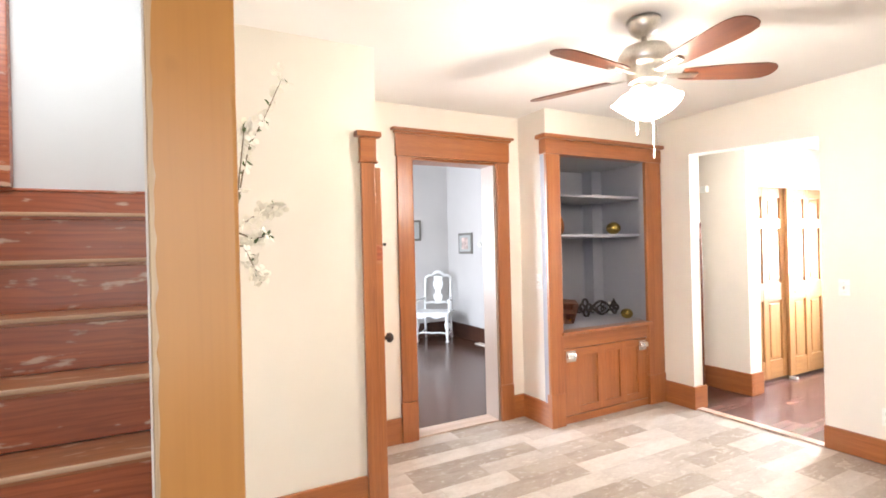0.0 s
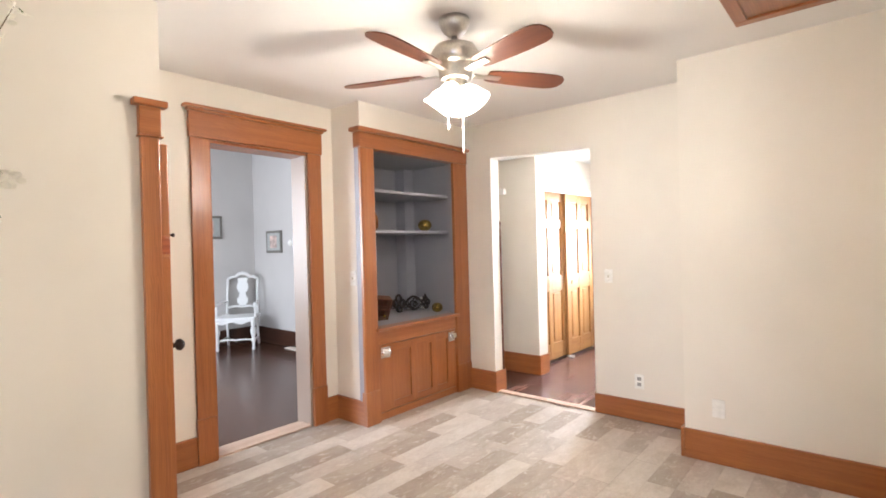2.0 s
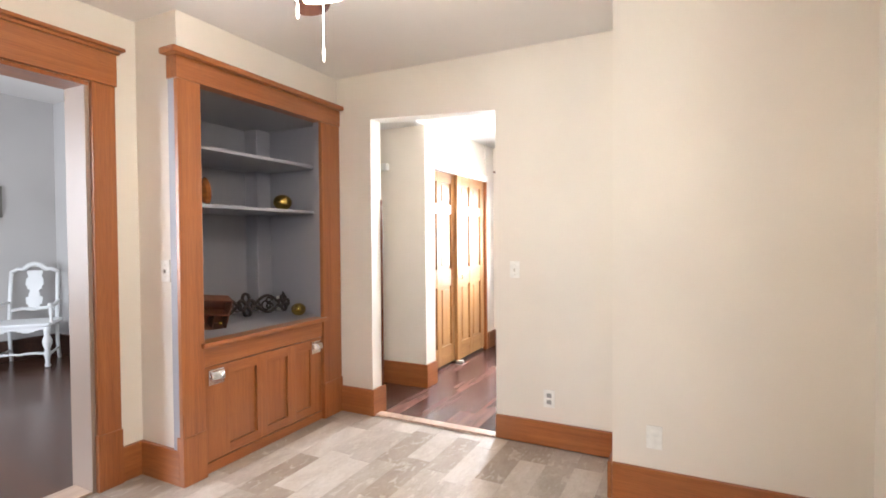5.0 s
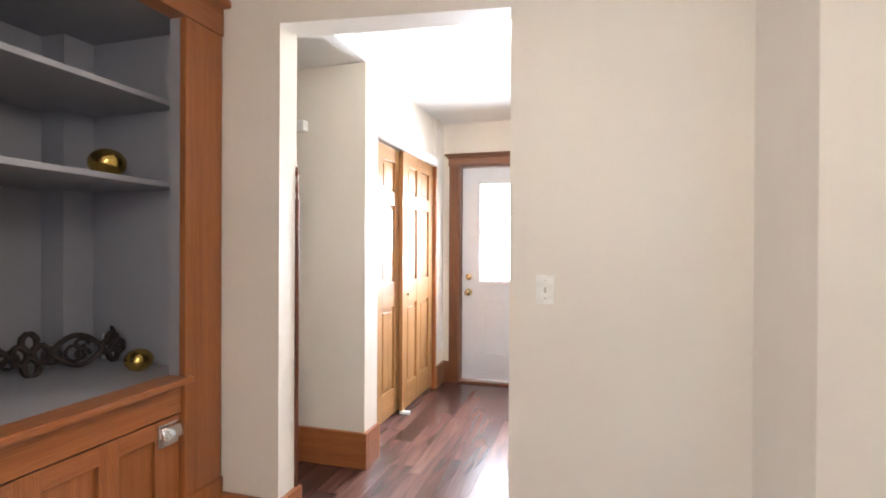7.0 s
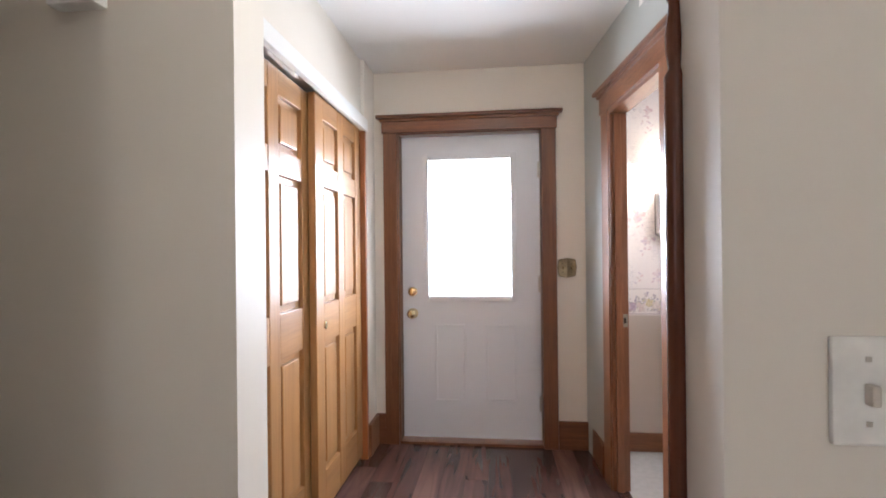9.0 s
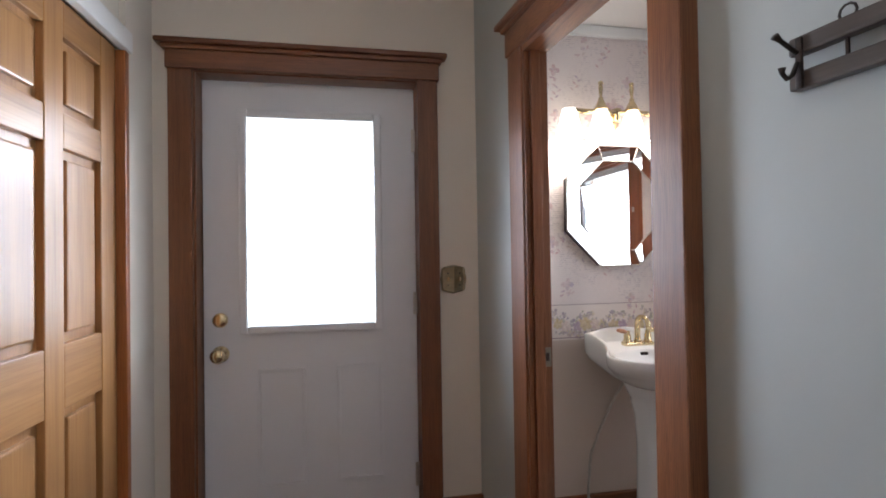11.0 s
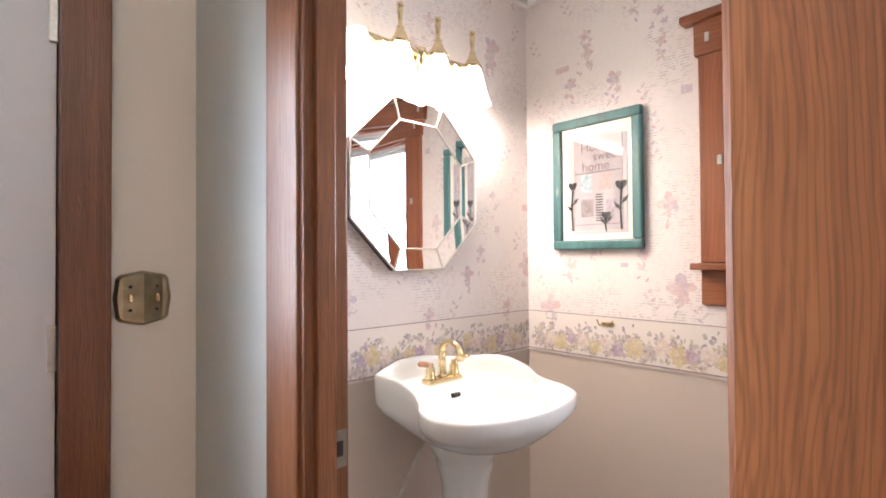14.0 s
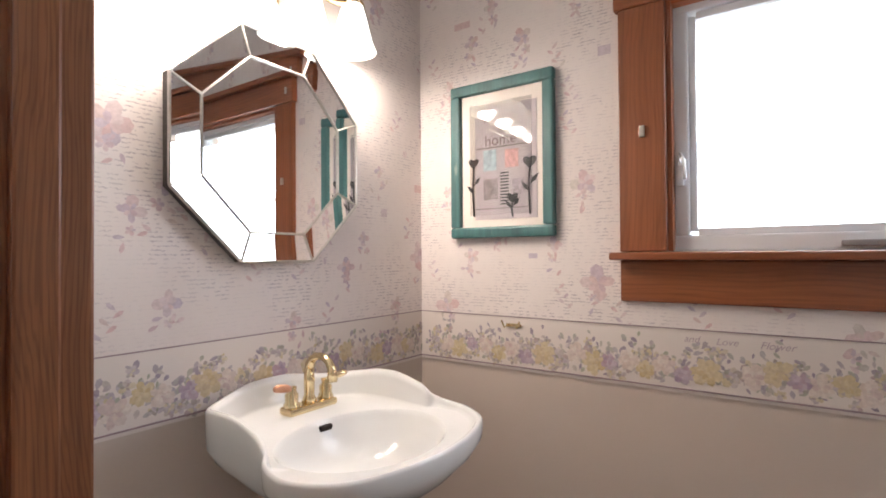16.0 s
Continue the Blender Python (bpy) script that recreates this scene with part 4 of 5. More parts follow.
part("overflow", boxes((SX - 0.03, SX + 0.004, SY - 0.206, SY - 0.190, SZ - 0.040, SZ - 0.027), bevel=0.004), IRON, sk, "dark overflow slot")

# ---- mirror ----
mr = thing("octagonal_mirror", 0.19, YM, 1.42, "octagonal mirror of angled glass strips with silver beaded edges", "mirror")
MC = (0.1915, 1.425)


def octagon(hw, hh, cw, ch):
    return [(-hw, ch), (-cw, hh), (cw, hh), (hw, ch), (hw, -ch), (cw, -hh), (-cw, -hh), (-hw, -ch)]


OUT, INN = octagon(0.265, 0.274, 0.104, 0.116), octagon(0.195, 0.205, 0.078, 0.087)
bm = bmesh.new()
back = [bm.verts.new((MC[0] + x, YM - 0.006, MC[1] + z)) for x, z in OUT]
rim = [bm.verts.new((MC[0] + x, YM - 0.0312, MC[1] + z)) for x, z in OUT]
bm.faces.new(back)
for i in range(8):
    j = (i + 1) % 8
    bm.faces.new((back[i], back[j], rim[j], rim[i]))
part("backing", bm, IRON, mr)
bm = bmesh.new()
inner = [bm.verts.new((MC[0] + x, YM - 0.0272, MC[1] + z)) for x, z in INN]
bm.faces.new(inner[::-1])
part("centre_glass", bm, MIRROR, mr)
for i in range(8):
    j = (i + 1) % 8
    bm = bmesh.new()
    q = [bm.verts.new((MC[0] + x, y, MC[1] + z)) for (x, z), y in ((OUT[i], YM - 0.0312), (OUT[j], YM - 0.0312), (INN[j], YM - 0.0272), (INN[i], YM - 0.0272))]
    bm.faces.new(q)
    part("bevel_glass", bm, MIRROR, mr)
    bm = bmesh.new()
    tube(bm, [(MC[0] + OUT[i][0], YM - 0.0325, MC[1] + OUT[i][1]), (MC[0] + OUT[j][0], YM - 0.0325, MC[1] + OUT[j][1])], 0.0035, 6)
    tube(bm, [(MC[0] + INN[i][0], YM - 0.0285, MC[1] + INN[i][1]), (MC[0] + INN[j][0], YM - 0.0285, MC[1] + INN[j][1])], 0.0028, 6)
    tube(bm, [(MC[0] + OUT[i][0], YM - 0.0325, MC[1] + OUT[i][1]), (MC[0] + INN[i][0], YM - 0.0285, MC[1] + INN[i][1])], 0.0025, 6)
    part("bead_edge", bm, NICKEL, mr)

# the mirror hangs a little out of line with the wall
mr.matrix_basis = mr.matrix_basis @ pose(0, -0.012, 0, 0, 0, 2.6)

# ---- vanity light ----
vl = thing("vanity_light", 0.12, YM, 1.86, "brass vanity light bar with lit glass shades and turned finials", "wall lamp")
part("bar", tube(bmesh.new(), [(-0.065 + 0.155 * 3 * k / 36, YM - 0.085, 1.855 - 0.016 * abs(math.sin(math.pi * k / 12))) for k in range(37)], [0.007 + 0.006 * abs(math.sin(math.pi * k / 12)) ** 3 for k in range(37)], 10), BRASS, vl, "", True)
bm = lathe(bmesh.new(), [(0, 0), (0.055, 0), (0.055, 0.006), (0.042, 0.012), (0.03, 0.028), (0.016, 0.036), (0.016, 0.06), (0, 0.062)], 20, pose(0.165, YM - 0.004, 1.825, 90))
lathe(bm, [(0, -0.03), (0.010, -0.026), (0.015, -0.012), (0.010, 0.0), (0.018, 0.012), (0.018, 0.03), (0, 0.036)], 14, Matrix.Translation((0.165, YM - 0.085, 1.825)))
part("back_plate", bm, BRASS, vl, "", True)
LITV = glow("lit_vanity_glass", (1.0, 0.92, 0.80), 7.0)
for x in (-0.065, 0.088, 0.240, 0.397):
    if x > 0:
        part("stem", lathe(bmesh.new(), [(0, 1.846), (0.034, 1.848), (0.031, 1.858), (0.022, 1.872), (0.013, 1.892), (0.010, 1.897), (0.0125, 1.902), (0.006, 1.908), (0.0075, 1.925), (0.0105, 1.952), (0.008, 1.962), (0.0115, 1.966), (0.010, 1.976), (0, 1.981)], 16, Matrix.Translation((x, YM - 0.085, 0))), BRASS, vl, "turned brass finial on a bell cap", True)
    part("shade", lathe(bmesh.new(), [(0.028, 1.847), (0.036, 1.82), (0.044, 1.785), (0.052, 1.75), (0.064, 1.722), (0.062, 1.721), (0.046, 1.765), (0.034, 1.815), (0.0, 1.84)], 20, Matrix.Translation((x, YM - 0.085, 0))), LITV, vl, "frosted glass shade glowing", True)
    lamp("vanity_bulb", "POINT", pose(x, YM - 0.085, 1.735), 16.5, (1.0, 0.86, 0.74), 0.035)

# ---- picture ----
pf = thing("framed_picture", XB1, 6.41, 1.46, "distressed teal frame with a home sweet home collage", "picture")
PY0, PY1, PZ0, PZ1 = 6.24, 6.59, 1.217, 1.705
TEAL = wood("teal_paint", (0.028, 0.098, 0.104), (0.065, 0.185, 0.185), "z", 0.5, wear=(0.20, 0.26, 0.24))
w = 0.034
for r in ((PY0, PY1, PZ0, PZ0 + w), (PY0, PY1, PZ1 - w, PZ1), (PY0, PY0 + w, PZ0 + w, PZ1 - w), (PY1 - w, PY1, PZ0 + w, PZ1 - w)):
    part("frame_side", boxes((XB1 - 0.032, XB1 - 0.006, *r), bevel=0.007), TEAL, pf)
part("mat", boxes((XB1 - 0.014, XB1 - 0.010, PY0 + w, PY1 - w, PZ0 + w, PZ1 - w)), paint("cream_mat", (0.80, 0.72, 0.66)), pf)

# ---- window ----
wc = thing("bath_window", XB1, 5.6, 1.17, "white window in oak casing with a folding crank handle", "window", kind="structure")
part("casing_side", boxes((XB1 - 0.024, XB1 - 0.001, WY1, 6.06, 1.17, 1.81), bevel=0.004), WINOAK["z"], wc)
part("casing_side", boxes((XB1 - 0.024, XB1 - 0.001, 5.135, WY0, 1.17, 1.81), bevel=0.004), WINOAK["z"], wc)
part("head_board", boxes((XB1 - 0.03, XB1 - 0.001, 5.125, 6.07, 1.81, 1.915), bevel=0.004), WINOAK["y"], wc)
part("cap", boxes((XB1 - 0.05, XB1 - 0.001, 5.09, 6.105, 1.915, 1.94), bevel=0.006), WINOAK["y"], wc)
part("sill", boxes((XB1 - 0.07, XB1 + 0.06, 5.10, 6.075, 1.148, 1.168), bevel=0.005), WINOAK["y"], wc)
part("apron", boxes((XB1 - 0.022, XB1 - 0.001, 5.135, 6.06, 1.04, 1.147), bevel=0.004), WINOAK["y"], wc)
FRAMEW = paint("vinyl_white", (0.72, 0.73, 0.76), 0.35, 0.02)
for r in ((WY0, WY1, WZ0, WZ0 + 0.04), (WY0, WY1, WZ1 - 0.03, WZ1), (WY0, WY0 + 0.045, WZ0 + 0.04, WZ1 - 0.03), (WY1 - 0.045, WY1, WZ0 + 0.04, WZ1 - 0.03)):
    part("frame", boxes((XB1 + 0.02, XB1 + 0.09, *r), bevel=0.005), FRAMEW, wc)
pw = part("pane", boxes((XB1 + 0.05, XB1 + 0.056, WY0 + 0.04, WY1 - 0.04, WZ0 + 0.035, WZ1 - 0.025)), GLASS, wc)
pw.visible_shadow = False

# ---- coat rack ----
cr = thing("coat_rack", XH1, 4.95, 1.48, "weathered dark wood coat rack with black iron hooks", "coat rack")
RACK = wood("rack_wood", (0.03, 0.022, 0.018), (0.10, 0.075, 0.06), "y", 0.6)
for z0, z1 in ((1.506, 1.534), (1.452, 1.48)):
    part("slat", boxes((XH1 - 0.024, XH1 - 0.003, 4.60, 5.268, z0, z1), bevel=0.004), RACK, cr)
for y in (5.248, 5.0, 4.77):
    hk = bmesh.new()
    bx(hk, XH1 - 0.029, XH1 - 0.024, y - 0.005, y + 0.005, 1.451, 1.530, 0.0015)
    tube(hk, [(XH1 - 0.03, y, 1.506), (XH1 - 0.045, y, 1.514), (XH1 - 0.06, y, 1.523), (XH1 - 0.07, y, 1.529)], [0.0036, 0.0036, 0.0036, 0.006], 8)
    tube(hk, [(XH1 - 0.03, y, 1.491), (XH1 - 0.04, y, 1.471), (XH1 - 0.05, y, 1.465), (XH1 - 0.058, y, 1.473), (XH1 - 0.058, y, 1.481)], [0.0036, 0.0036, 0.0036, 0.0036, 0.0055], 8)
    part("hook", hk, IRON, cr, "black iron double hook", True)
for y in (5.19, 4.70):
    part("wire", tube(bmesh.new(), [(XH1 - 0.012, y, 1.48), (XH1 - 0.012, y, 1.506)], 0.003, 6), IRON, cr)
part("ring", tube(bmesh.new(), [(XH1 - 0.01, 5.19 + 0.012 * math.cos(k * math.pi / 5), 1.543 + 0.012 * math.sin(k * math.pi / 5)) for k in range(11)], 0.002, 6), IRON, cr)
skew(cr)


# ---- small fixtures ----
def plate(name, x, y, z, rz, label, w=0.07, h=0.115, kind="switch", material=None):
    """A wall plate that looks along -y before it is turned by rz."""
    e = thing(name, x, y, z, label, kind)
    m = e.matrix_basis
    bm = boxes((-w / 2, w / 2, -0.0075, 0.0, -h / 2, h / 2), bevel=0.003)
    parts = [("plate", bm, material or PLASTIC)]
    if kind == "switch":
        parts.append(("toggle", boxes((-0.004, 0.004, -0.019, -0.007, -0.012, 0.008), bevel=0.002), material or SHADED_PLASTIC))
        for dz in (-0.031, 0.031):
            parts.append(("screw", boxes((-0.0025, 0.0025, -0.0085, -0.0075, dz - 0.0025, dz + 0.0025)), SHADED_PLASTIC))
    elif kind == "outlet":
        for dz in (-0.02, 0.02):
            parts.append(("socket", boxes((-0.015, 0.015, -0.009, -0.006, dz - 0.013, dz + 0.013), bevel=0.002), plain("socket_grey", (0.30, 0.29, 0.28))))
    for n, b, mat in parts:
        bmesh.ops.transform(b, matrix=m, verts=b.verts)
        part(n, b, mat, e)
    return e


plate("light_switch", -0.652, YO, 1.082, 0, "white toggle switch plate on the wall", 0.064, 0.105)
plate("wall_outlet", -0.435, YO, 0.292, 0, "white double outlet above the baseboard", 0.07, 0.11, "outlet")
plate("blank_plate", 0.19, YB, 0.33, 0, "blank white wall plate on the chimney breast", 0.07, 0.11, "wall plate")
plate("light_switch", -2.13, 2.83, 1.12, 0, "white switch plate beside the cabinet")
dc = thing("door_chime", -2.12, YJ, 1.92, "white plastic door chime box on the wall", "door chime")
part("cover", boxes((-2.19, -2.05, YJ - 0.05, YJ, 1.885, 1.945), bevel=0.006), PLASTIC, dc)
OLDBRASS = plain("aged_brass", (0.38, 0.31, 0.20), 0.3, 1.0, 25, 0.25)
sp = thing("brass_switch_plate", -0.585, YE, 1.105, "aged brass double switch plate with shaped edges", "switch")
bm = bmesh.new()
front, rear = [], []
for x, z in ((-0.052, 0.045), (-0.045, 0.052), (0.0, 0.062), (0.045, 0.052), (0.052, 0.045), (0.058, 0.0), (0.052, -0.045), (0.045, -0.052), (0.0, -0.062), (-0.045, -0.052), (-0.052, -0.045), (-0.058, 0.0)):
    front.append(bm.verts.new((-0.585 + x * 0.86, YE - 0.009 - (0.012 if abs(x) < 0.01 else 0.0), 1.105 + z * 0.9)))
    rear.append(bm.verts.new((-0.585 + x, YE - 0.001, 1.105 + z)))
bm.faces.new((front[2], front[3], front[4], front[5], front[6], front[7], front[8]))
bm.faces.new((front[8], front[9], front[10], front[11], front[0], front[1], front[2]))
for i in range(12):
    bm.faces.new((front[i], front[(i + 1) % 12], rear[(i + 1) % 12], rear[i]))
part("plate", bm, OLDBRASS, sp)
for dx in (-0.026, 0.026):
    part("toggle", boxes((-0.589 + dx, -0.581 + dx, YE - 0.029, YE - 0.012, 1.097, 1.115), bevel=0.002), BRASS, sp)
    for dz in (-0.026, 0.026):
        part("screw", boxes((-0.588 + dx, -0.582 + dx, YE - 0.018, YE - 0.012, 1.105 + dz - 0.003, 1.105 + dz + 0.003), bevel=0.001), IRON, sp)

# ---- blossom twigs beside the post ----
tw = thing("blossom_twigs", -0.62, 0.415, 1.42, "artificial white blossom twigs with green leaves on the wall", "artificial flowers")
LEAF, PETAL = plain("leaf_green", (0.10, 0.14, 0.05), 0.5, 0, 40, 0.3), plain("petal_white", (0.80, 0.76, 0.66), 0.5, 0, 40, 0.1)
STEM = plain("twig_brown", (0.16, 0.12, 0.07), 0.7, 0, 60, 0.3)
rng = random.Random(7)
for ends in ([(-0.62, 0.415, 1.42), (-0.70, 0.45, 1.54), (-0.75, 0.475, 1.66), (-0.75, 0.50, 1.76), (-0.75, 0.555, 1.87), (-0.75, 0.605, 1.99)], [(-0.62, 0.415, 1.44), (-0.72, 0.46, 1.495), (-0.75, 0.52, 1.535), (-0.75, 0.575, 1.56)], [(-0.62, 0.415, 1.43), (-0.72, 0.47, 1.43), (-0.75, 0.50, 1.37), (-0.75, 0.52, 1.33)], [(-0.70, 0.45, 1.56), (-0.74, 0.47, 1.70), (-0.75, 0.485, 1.82)], [(-0.72, 0.46, 1.47), (-0.75, 0.50, 1.455), (-0.75, 0.54, 1.46)]):
    pts = [Vector(p) + Vector((0, 0.03, -0.008)) for p in ends]
    part("stem", tube(bmesh.new(), pts, [0.0035 - 0.0022 * i / (len(pts) - 1) for i in range(len(pts))], 6), STEM, tw)
    for p, q in zip(pts[1:], pts[2:] + [pts[-1] + (pts[-1] - pts[-2]) * 0.2]):
        for s in (0.0, 0.3, 0.6, 0.85):
            c = p.lerp(q, s) + Vector((rng.uniform(-0.02, 0.02), rng.uniform(-0.02, 0.02), rng.uniform(-0.015, 0.015)))
            turn = Euler((rng.uniform(0, 6), rng.uniform(0, 6), rng.uniform(0, 6))).to_matrix().to_4x4()
            bm = bmesh.new()
            for k in range(4):
                m = Matrix.Translation(c) @ turn @ pose(0, 0, 0, 0, 18, 90 * k)
                vs = [bm.verts.new(m @ Vector(v)) for v in ((0.002, 0, 0), (0.014, 0.010, 0.002), (0.026, 0.006, 0.006), (0.026, -0.006, 0.006), (0.014, -0.010, 0.002))]
                bm.faces.new(vs)
            part("blossom", bm, PETAL, tw)
            if rng.random() < 0.45:
                continue
            bm = bmesh.new()
            m = Matrix.Translation(p.lerp(q, s + 0.2)) @ Euler((rng.uniform(0, 6), rng.uniform(0, 6), rng.uniform(0, 6))).to_matrix().to_4x4()
            vs = [bm.verts.new(m @ Vector(v)) for v in ((0, 0, 0), (0.009, 0.006, 0.003), (0.020, 0.005, 0.004), (0.027, 0, 0), (0.020, -0.005, 0.004), (0.009, -0.006, 0.003))]
            bm.faces.new(vs)
            part("leaf", bm, LEAF, tw)

# ---- on the cabinet shelves ----
GOLD = plain("gold_glass", (0.62, 0.44, 0.12), 0.12, 1.0, 25, 0.25)
for x, y, z, r in ((-2.30, 3.84, 1.492, 0.066), (-2.27, 3.955, 0.715, 0.054)):
    g = thing("gold_ball", x, y, z, "shiny gold glass ball on the cabinet shelf", "ornament", "gold balls")
    bm = lathe(bmesh.new(), [(0, 0)] + [(r * math.sin(math.pi * k / 14), r * 0.86 * (1 - math.cos(math.pi * k / 14))) for k in range(1, 14)] + [(0, r * 1.72)], 24, Matrix.Translation((x, y, z)))
    part("ball", bm, GOLD, g, "", True)
bw = thing("wooden_bowl", -2.32, 3.22, 1.492, "round wooden dish standing on its edge", "bowl")
part("dish", lathe(bmesh.new(), [(0, -0.012), (0.045, -0.012), (0.075, 0.012), (0.086, 0.035), (0.081, 0.035), (0.07, 0.016), (0.04, -0.004), (0, -0.004)], 18, pose(-2.34, 3.20, 1.580, 0, 82, 70)), wood("dish_wood", (0.14, 0.04, 0.01), (0.34, 0.12, 0.03), "x", 0.2), bw)
wb = thing("wooden_box", -2.42, 3.30, 0.715, "dark wooden compartment box with a gold knob", "box", rz=72)
DARKW = wood("box_wood", (0.06, 0.018, 0.009), (0.16, 0.055, 0.025), "x", 0.35)
MB = wb.matrix_basis @ pose(0, 0, 0.024, 20, 7, 0)
for r in ((-0.09, 0.09, -0.02, -0.012, 0.0, 0.20), (-0.09, -0.082, -0.012, 0.07, 0.0, 0.20), (0.082, 0.09, -0.012, 0.07, 0.0, 0.20), (-0.082, 0.082, -0.012, 0.07, 0.0, 0.008), (-0.082, 0.082, -0.012, 0.07, 0.192, 0.20), (-0.082, 0.082, -0.012, 0.07, 0.096, 0.104), (-0.004, 0.004, -0.012, 0.07, 0.008, 0.096)):
    bm = boxes((r[0], r[1], -r[3], -r[2], r[4], r[5]), bevel=0.002)
    bmesh.ops.transform(bm, matrix=MB, verts=bm.verts)
    part("board", bm, DARKW, wb)
part("knob", lathe(bmesh.new(), [(0, 0), (0.012, 0.004), (0.012, 0.016), (0, 0.02)], 12, MB @ pose(0.04, -0.07, 0.05, 90)), GOLD, wb, "small gold knob", True)
plate("wall_plate", -2.56, 4.066, 0.778, 0, "cream outlet plate inside the grey cabinet", 0.07, 0.115, "outlet")
sc = thing("iron_scroll", -2.58, 3.82, 0.715, "dark iron scrollwork ornament leaning in the cabinet", "ornament")
A, C = Vector((-2.72, 3.49, 0.72)), Vector((-2.44, 4.03, 0.717))


def on_scroll(u, v):
    """u along the ornament, v up, in metres."""
    d = (C - A).normalized()
    return A + d * u + Vector((-0.02 * v / 0.12, 0, 1.45 * v - 0.018))


L = (C - A).length
for c0 in (0.05, 0.5, 0.95):
    bm = bmesh.new()
    big = 1.25 if c0 == 0.5 else 0.85
    for q in range(4):
        a0 = math.pi / 2 * q
        u0, v0 = L * c0 + 0.026 * big * math.cos(a0), 0.068 + 0.026 * big * math.sin(a0)
        tube(bm, [on_scroll(u0 + 0.02 * big * math.cos(t * math.pi / 5), v0 + 0.02 * big * math.sin(t * math.pi / 5)) for t in range(11)], 0.0125, 6)
    part("quatrefoil", bm, IRON, sc, "", True)
for s in (-1, 1):
    for f in (1, -1):
        bm = bmesh.new()
        tube(bm, [on_scroll(L * (0.5 + s * (0.10 + 0.30 * t / 14)), 0.068 + f * 0.042 * math.sin(math.pi * t / 14)) for t in range(15)], 0.0115, 6)
        tube(bm, [on_scroll(L * (0.5 + s * 0.27) + 0.028 * (1 - t / 18) * math.cos(t * 0.5), 0.068 + f * 0.014 + 0.02 * (1 - t / 18) * math.sin(t * 0.5)) for t in range(14)], 0.008, 6)
        part("scroll", bm, IRON, sc, "", True)

for c0 in (0.27, 0.39, 0.61, 0.73):
    part("ring", tube(bmesh.new(), [on_scroll(L * c0 + 0.030 * math.cos(k * math.pi / 8), 0.060 + 0.022 * math.sin(k * math.pi / 8)) for k in range(17)], 0.007, 6), IRON, sc, "", True)
for c0, s0 in ((0.05, -1), (0.95, 1)):
    for v0, dv in ((0.115, 0.03), (0.06, 0.0)):
        part("leaf_tip", tube(bmesh.new(), [on_scroll(L * c0, v0 - dv), on_scroll(L * c0 + s0 * (0.02 if dv == 0 else 0.006), v0), on_scroll(L * c0 + s0 * (0.045 if dv == 0 else 0.0), v0 + dv * 0.4)], [0.006, 0.011, 0.004], 6), IRON, sc, "", True)

# ---- living room things ----
CHAIRW = paint("chair_white", (0.78, 0.79, 0.78), 0.4, 0.03)
ch = thing("armchair", -5.84, 3.79, 0, "white painted carved wooden armchair with a tall splat back", "chair", rz=50)
MC2 = ch.matrix_basis @ Matrix.Diagonal((1, 1, 0.9, 1))


def chair_part(name, bm, material=None, smooth=False):
    bmesh.ops.transform(bm, matrix=MC2, verts=bm.verts)
    return part(name, bm, material or CHAIRW, ch, "", smooth)


TURN = [(0, 0), (0.02, 0), (0.028, 0.02), (0.018, 0.05), (0.022, 0.10), (0.034, 0.15), (0.022, 0.20), (0.04, 0.26), (0.044, 0.30), (0.024, 0.36), (0.03, 0.40), (0.03, 0.46), (0, 0.46)]
for x in (-0.235, 0.235):
    chair_part("front_leg", lathe(bmesh.new(), TURN, 14, Matrix.Translation((x, -0.22, 0))), None, True)
    chair_part("rear_leg", tube(bmesh.new(), [(x * 0.9, 0.26, 0), (x * 0.88, 0.22, 0.2), (x * 0.88, 0.21, 0.46), (x * 0.88, 0.25, 0.8), (x * 0.86, 0.29, 1.06)], 0.019, 8), None, True)
    chair_part("arm", tube(bmesh.new(), [(x * 0.9, 0.24, 0.70), (x * 1.05, 0.05, 0.69), (x * 1.12, -0.14, 0.68), (x * 1.16, -0.24, 0.70), (x * 1.16, -0.25, 0.67)], [0.018, 0.02, 0.022, 0.03, 0.02], 8), None, True)
    chair_part("arm_post", lathe(bmesh.new(), [(0.016, 0.46), (0.02, 0.50), (0.013, 0.54), (0.02, 0.60), (0.014, 0.68)], 10, Matrix.Translation((x * 1.08, -0.15, 0))), None, True)
    chair_part("side_stretcher", tube(bmesh.new(), [(x, -0.22, 0.13), (x * 0.9, 0.23, 0.13)], 0.014, 8), None, True)
chair_part("seat", boxes((-0.26, 0.26, -0.25, 0.22, 0.46, 0.50), bevel=0.015))
bm = bmesh.new()
for i in range(14):
    u = -0.24 + 0.48 * i / 14
    bx(bm, u, u + 0.48 / 14, -0.245, -0.225, 0.415 - 0.018 * math.sin(i * math.pi / 3.5), 0.46)
chair_part("apron", bm)
chair_part("front_stretcher", tube(bmesh.new(), [(-0.22 + 0.044 * k, -0.2, 0.15 + 0.03 * math.sin(k * math.pi / 5) ** 2 * (1 if 3 < k < 7 else 0.4)) for k in range(11)], 0.014, 8), None, True)
bm = bmesh.new()
wid = [0.05, 0.07, 0.075, 0.05, 0.042, 0.065, 0.08, 0.075, 0.06, 0.07]
for i, w in enumerate(wid):
    z = 0.62 + 0.045 * i
    bx(bm, -w, w, 0.235 + 0.006 * i, 0.25 + 0.006 * i, z, z + 0.0455)
chair_part("splat", bm)
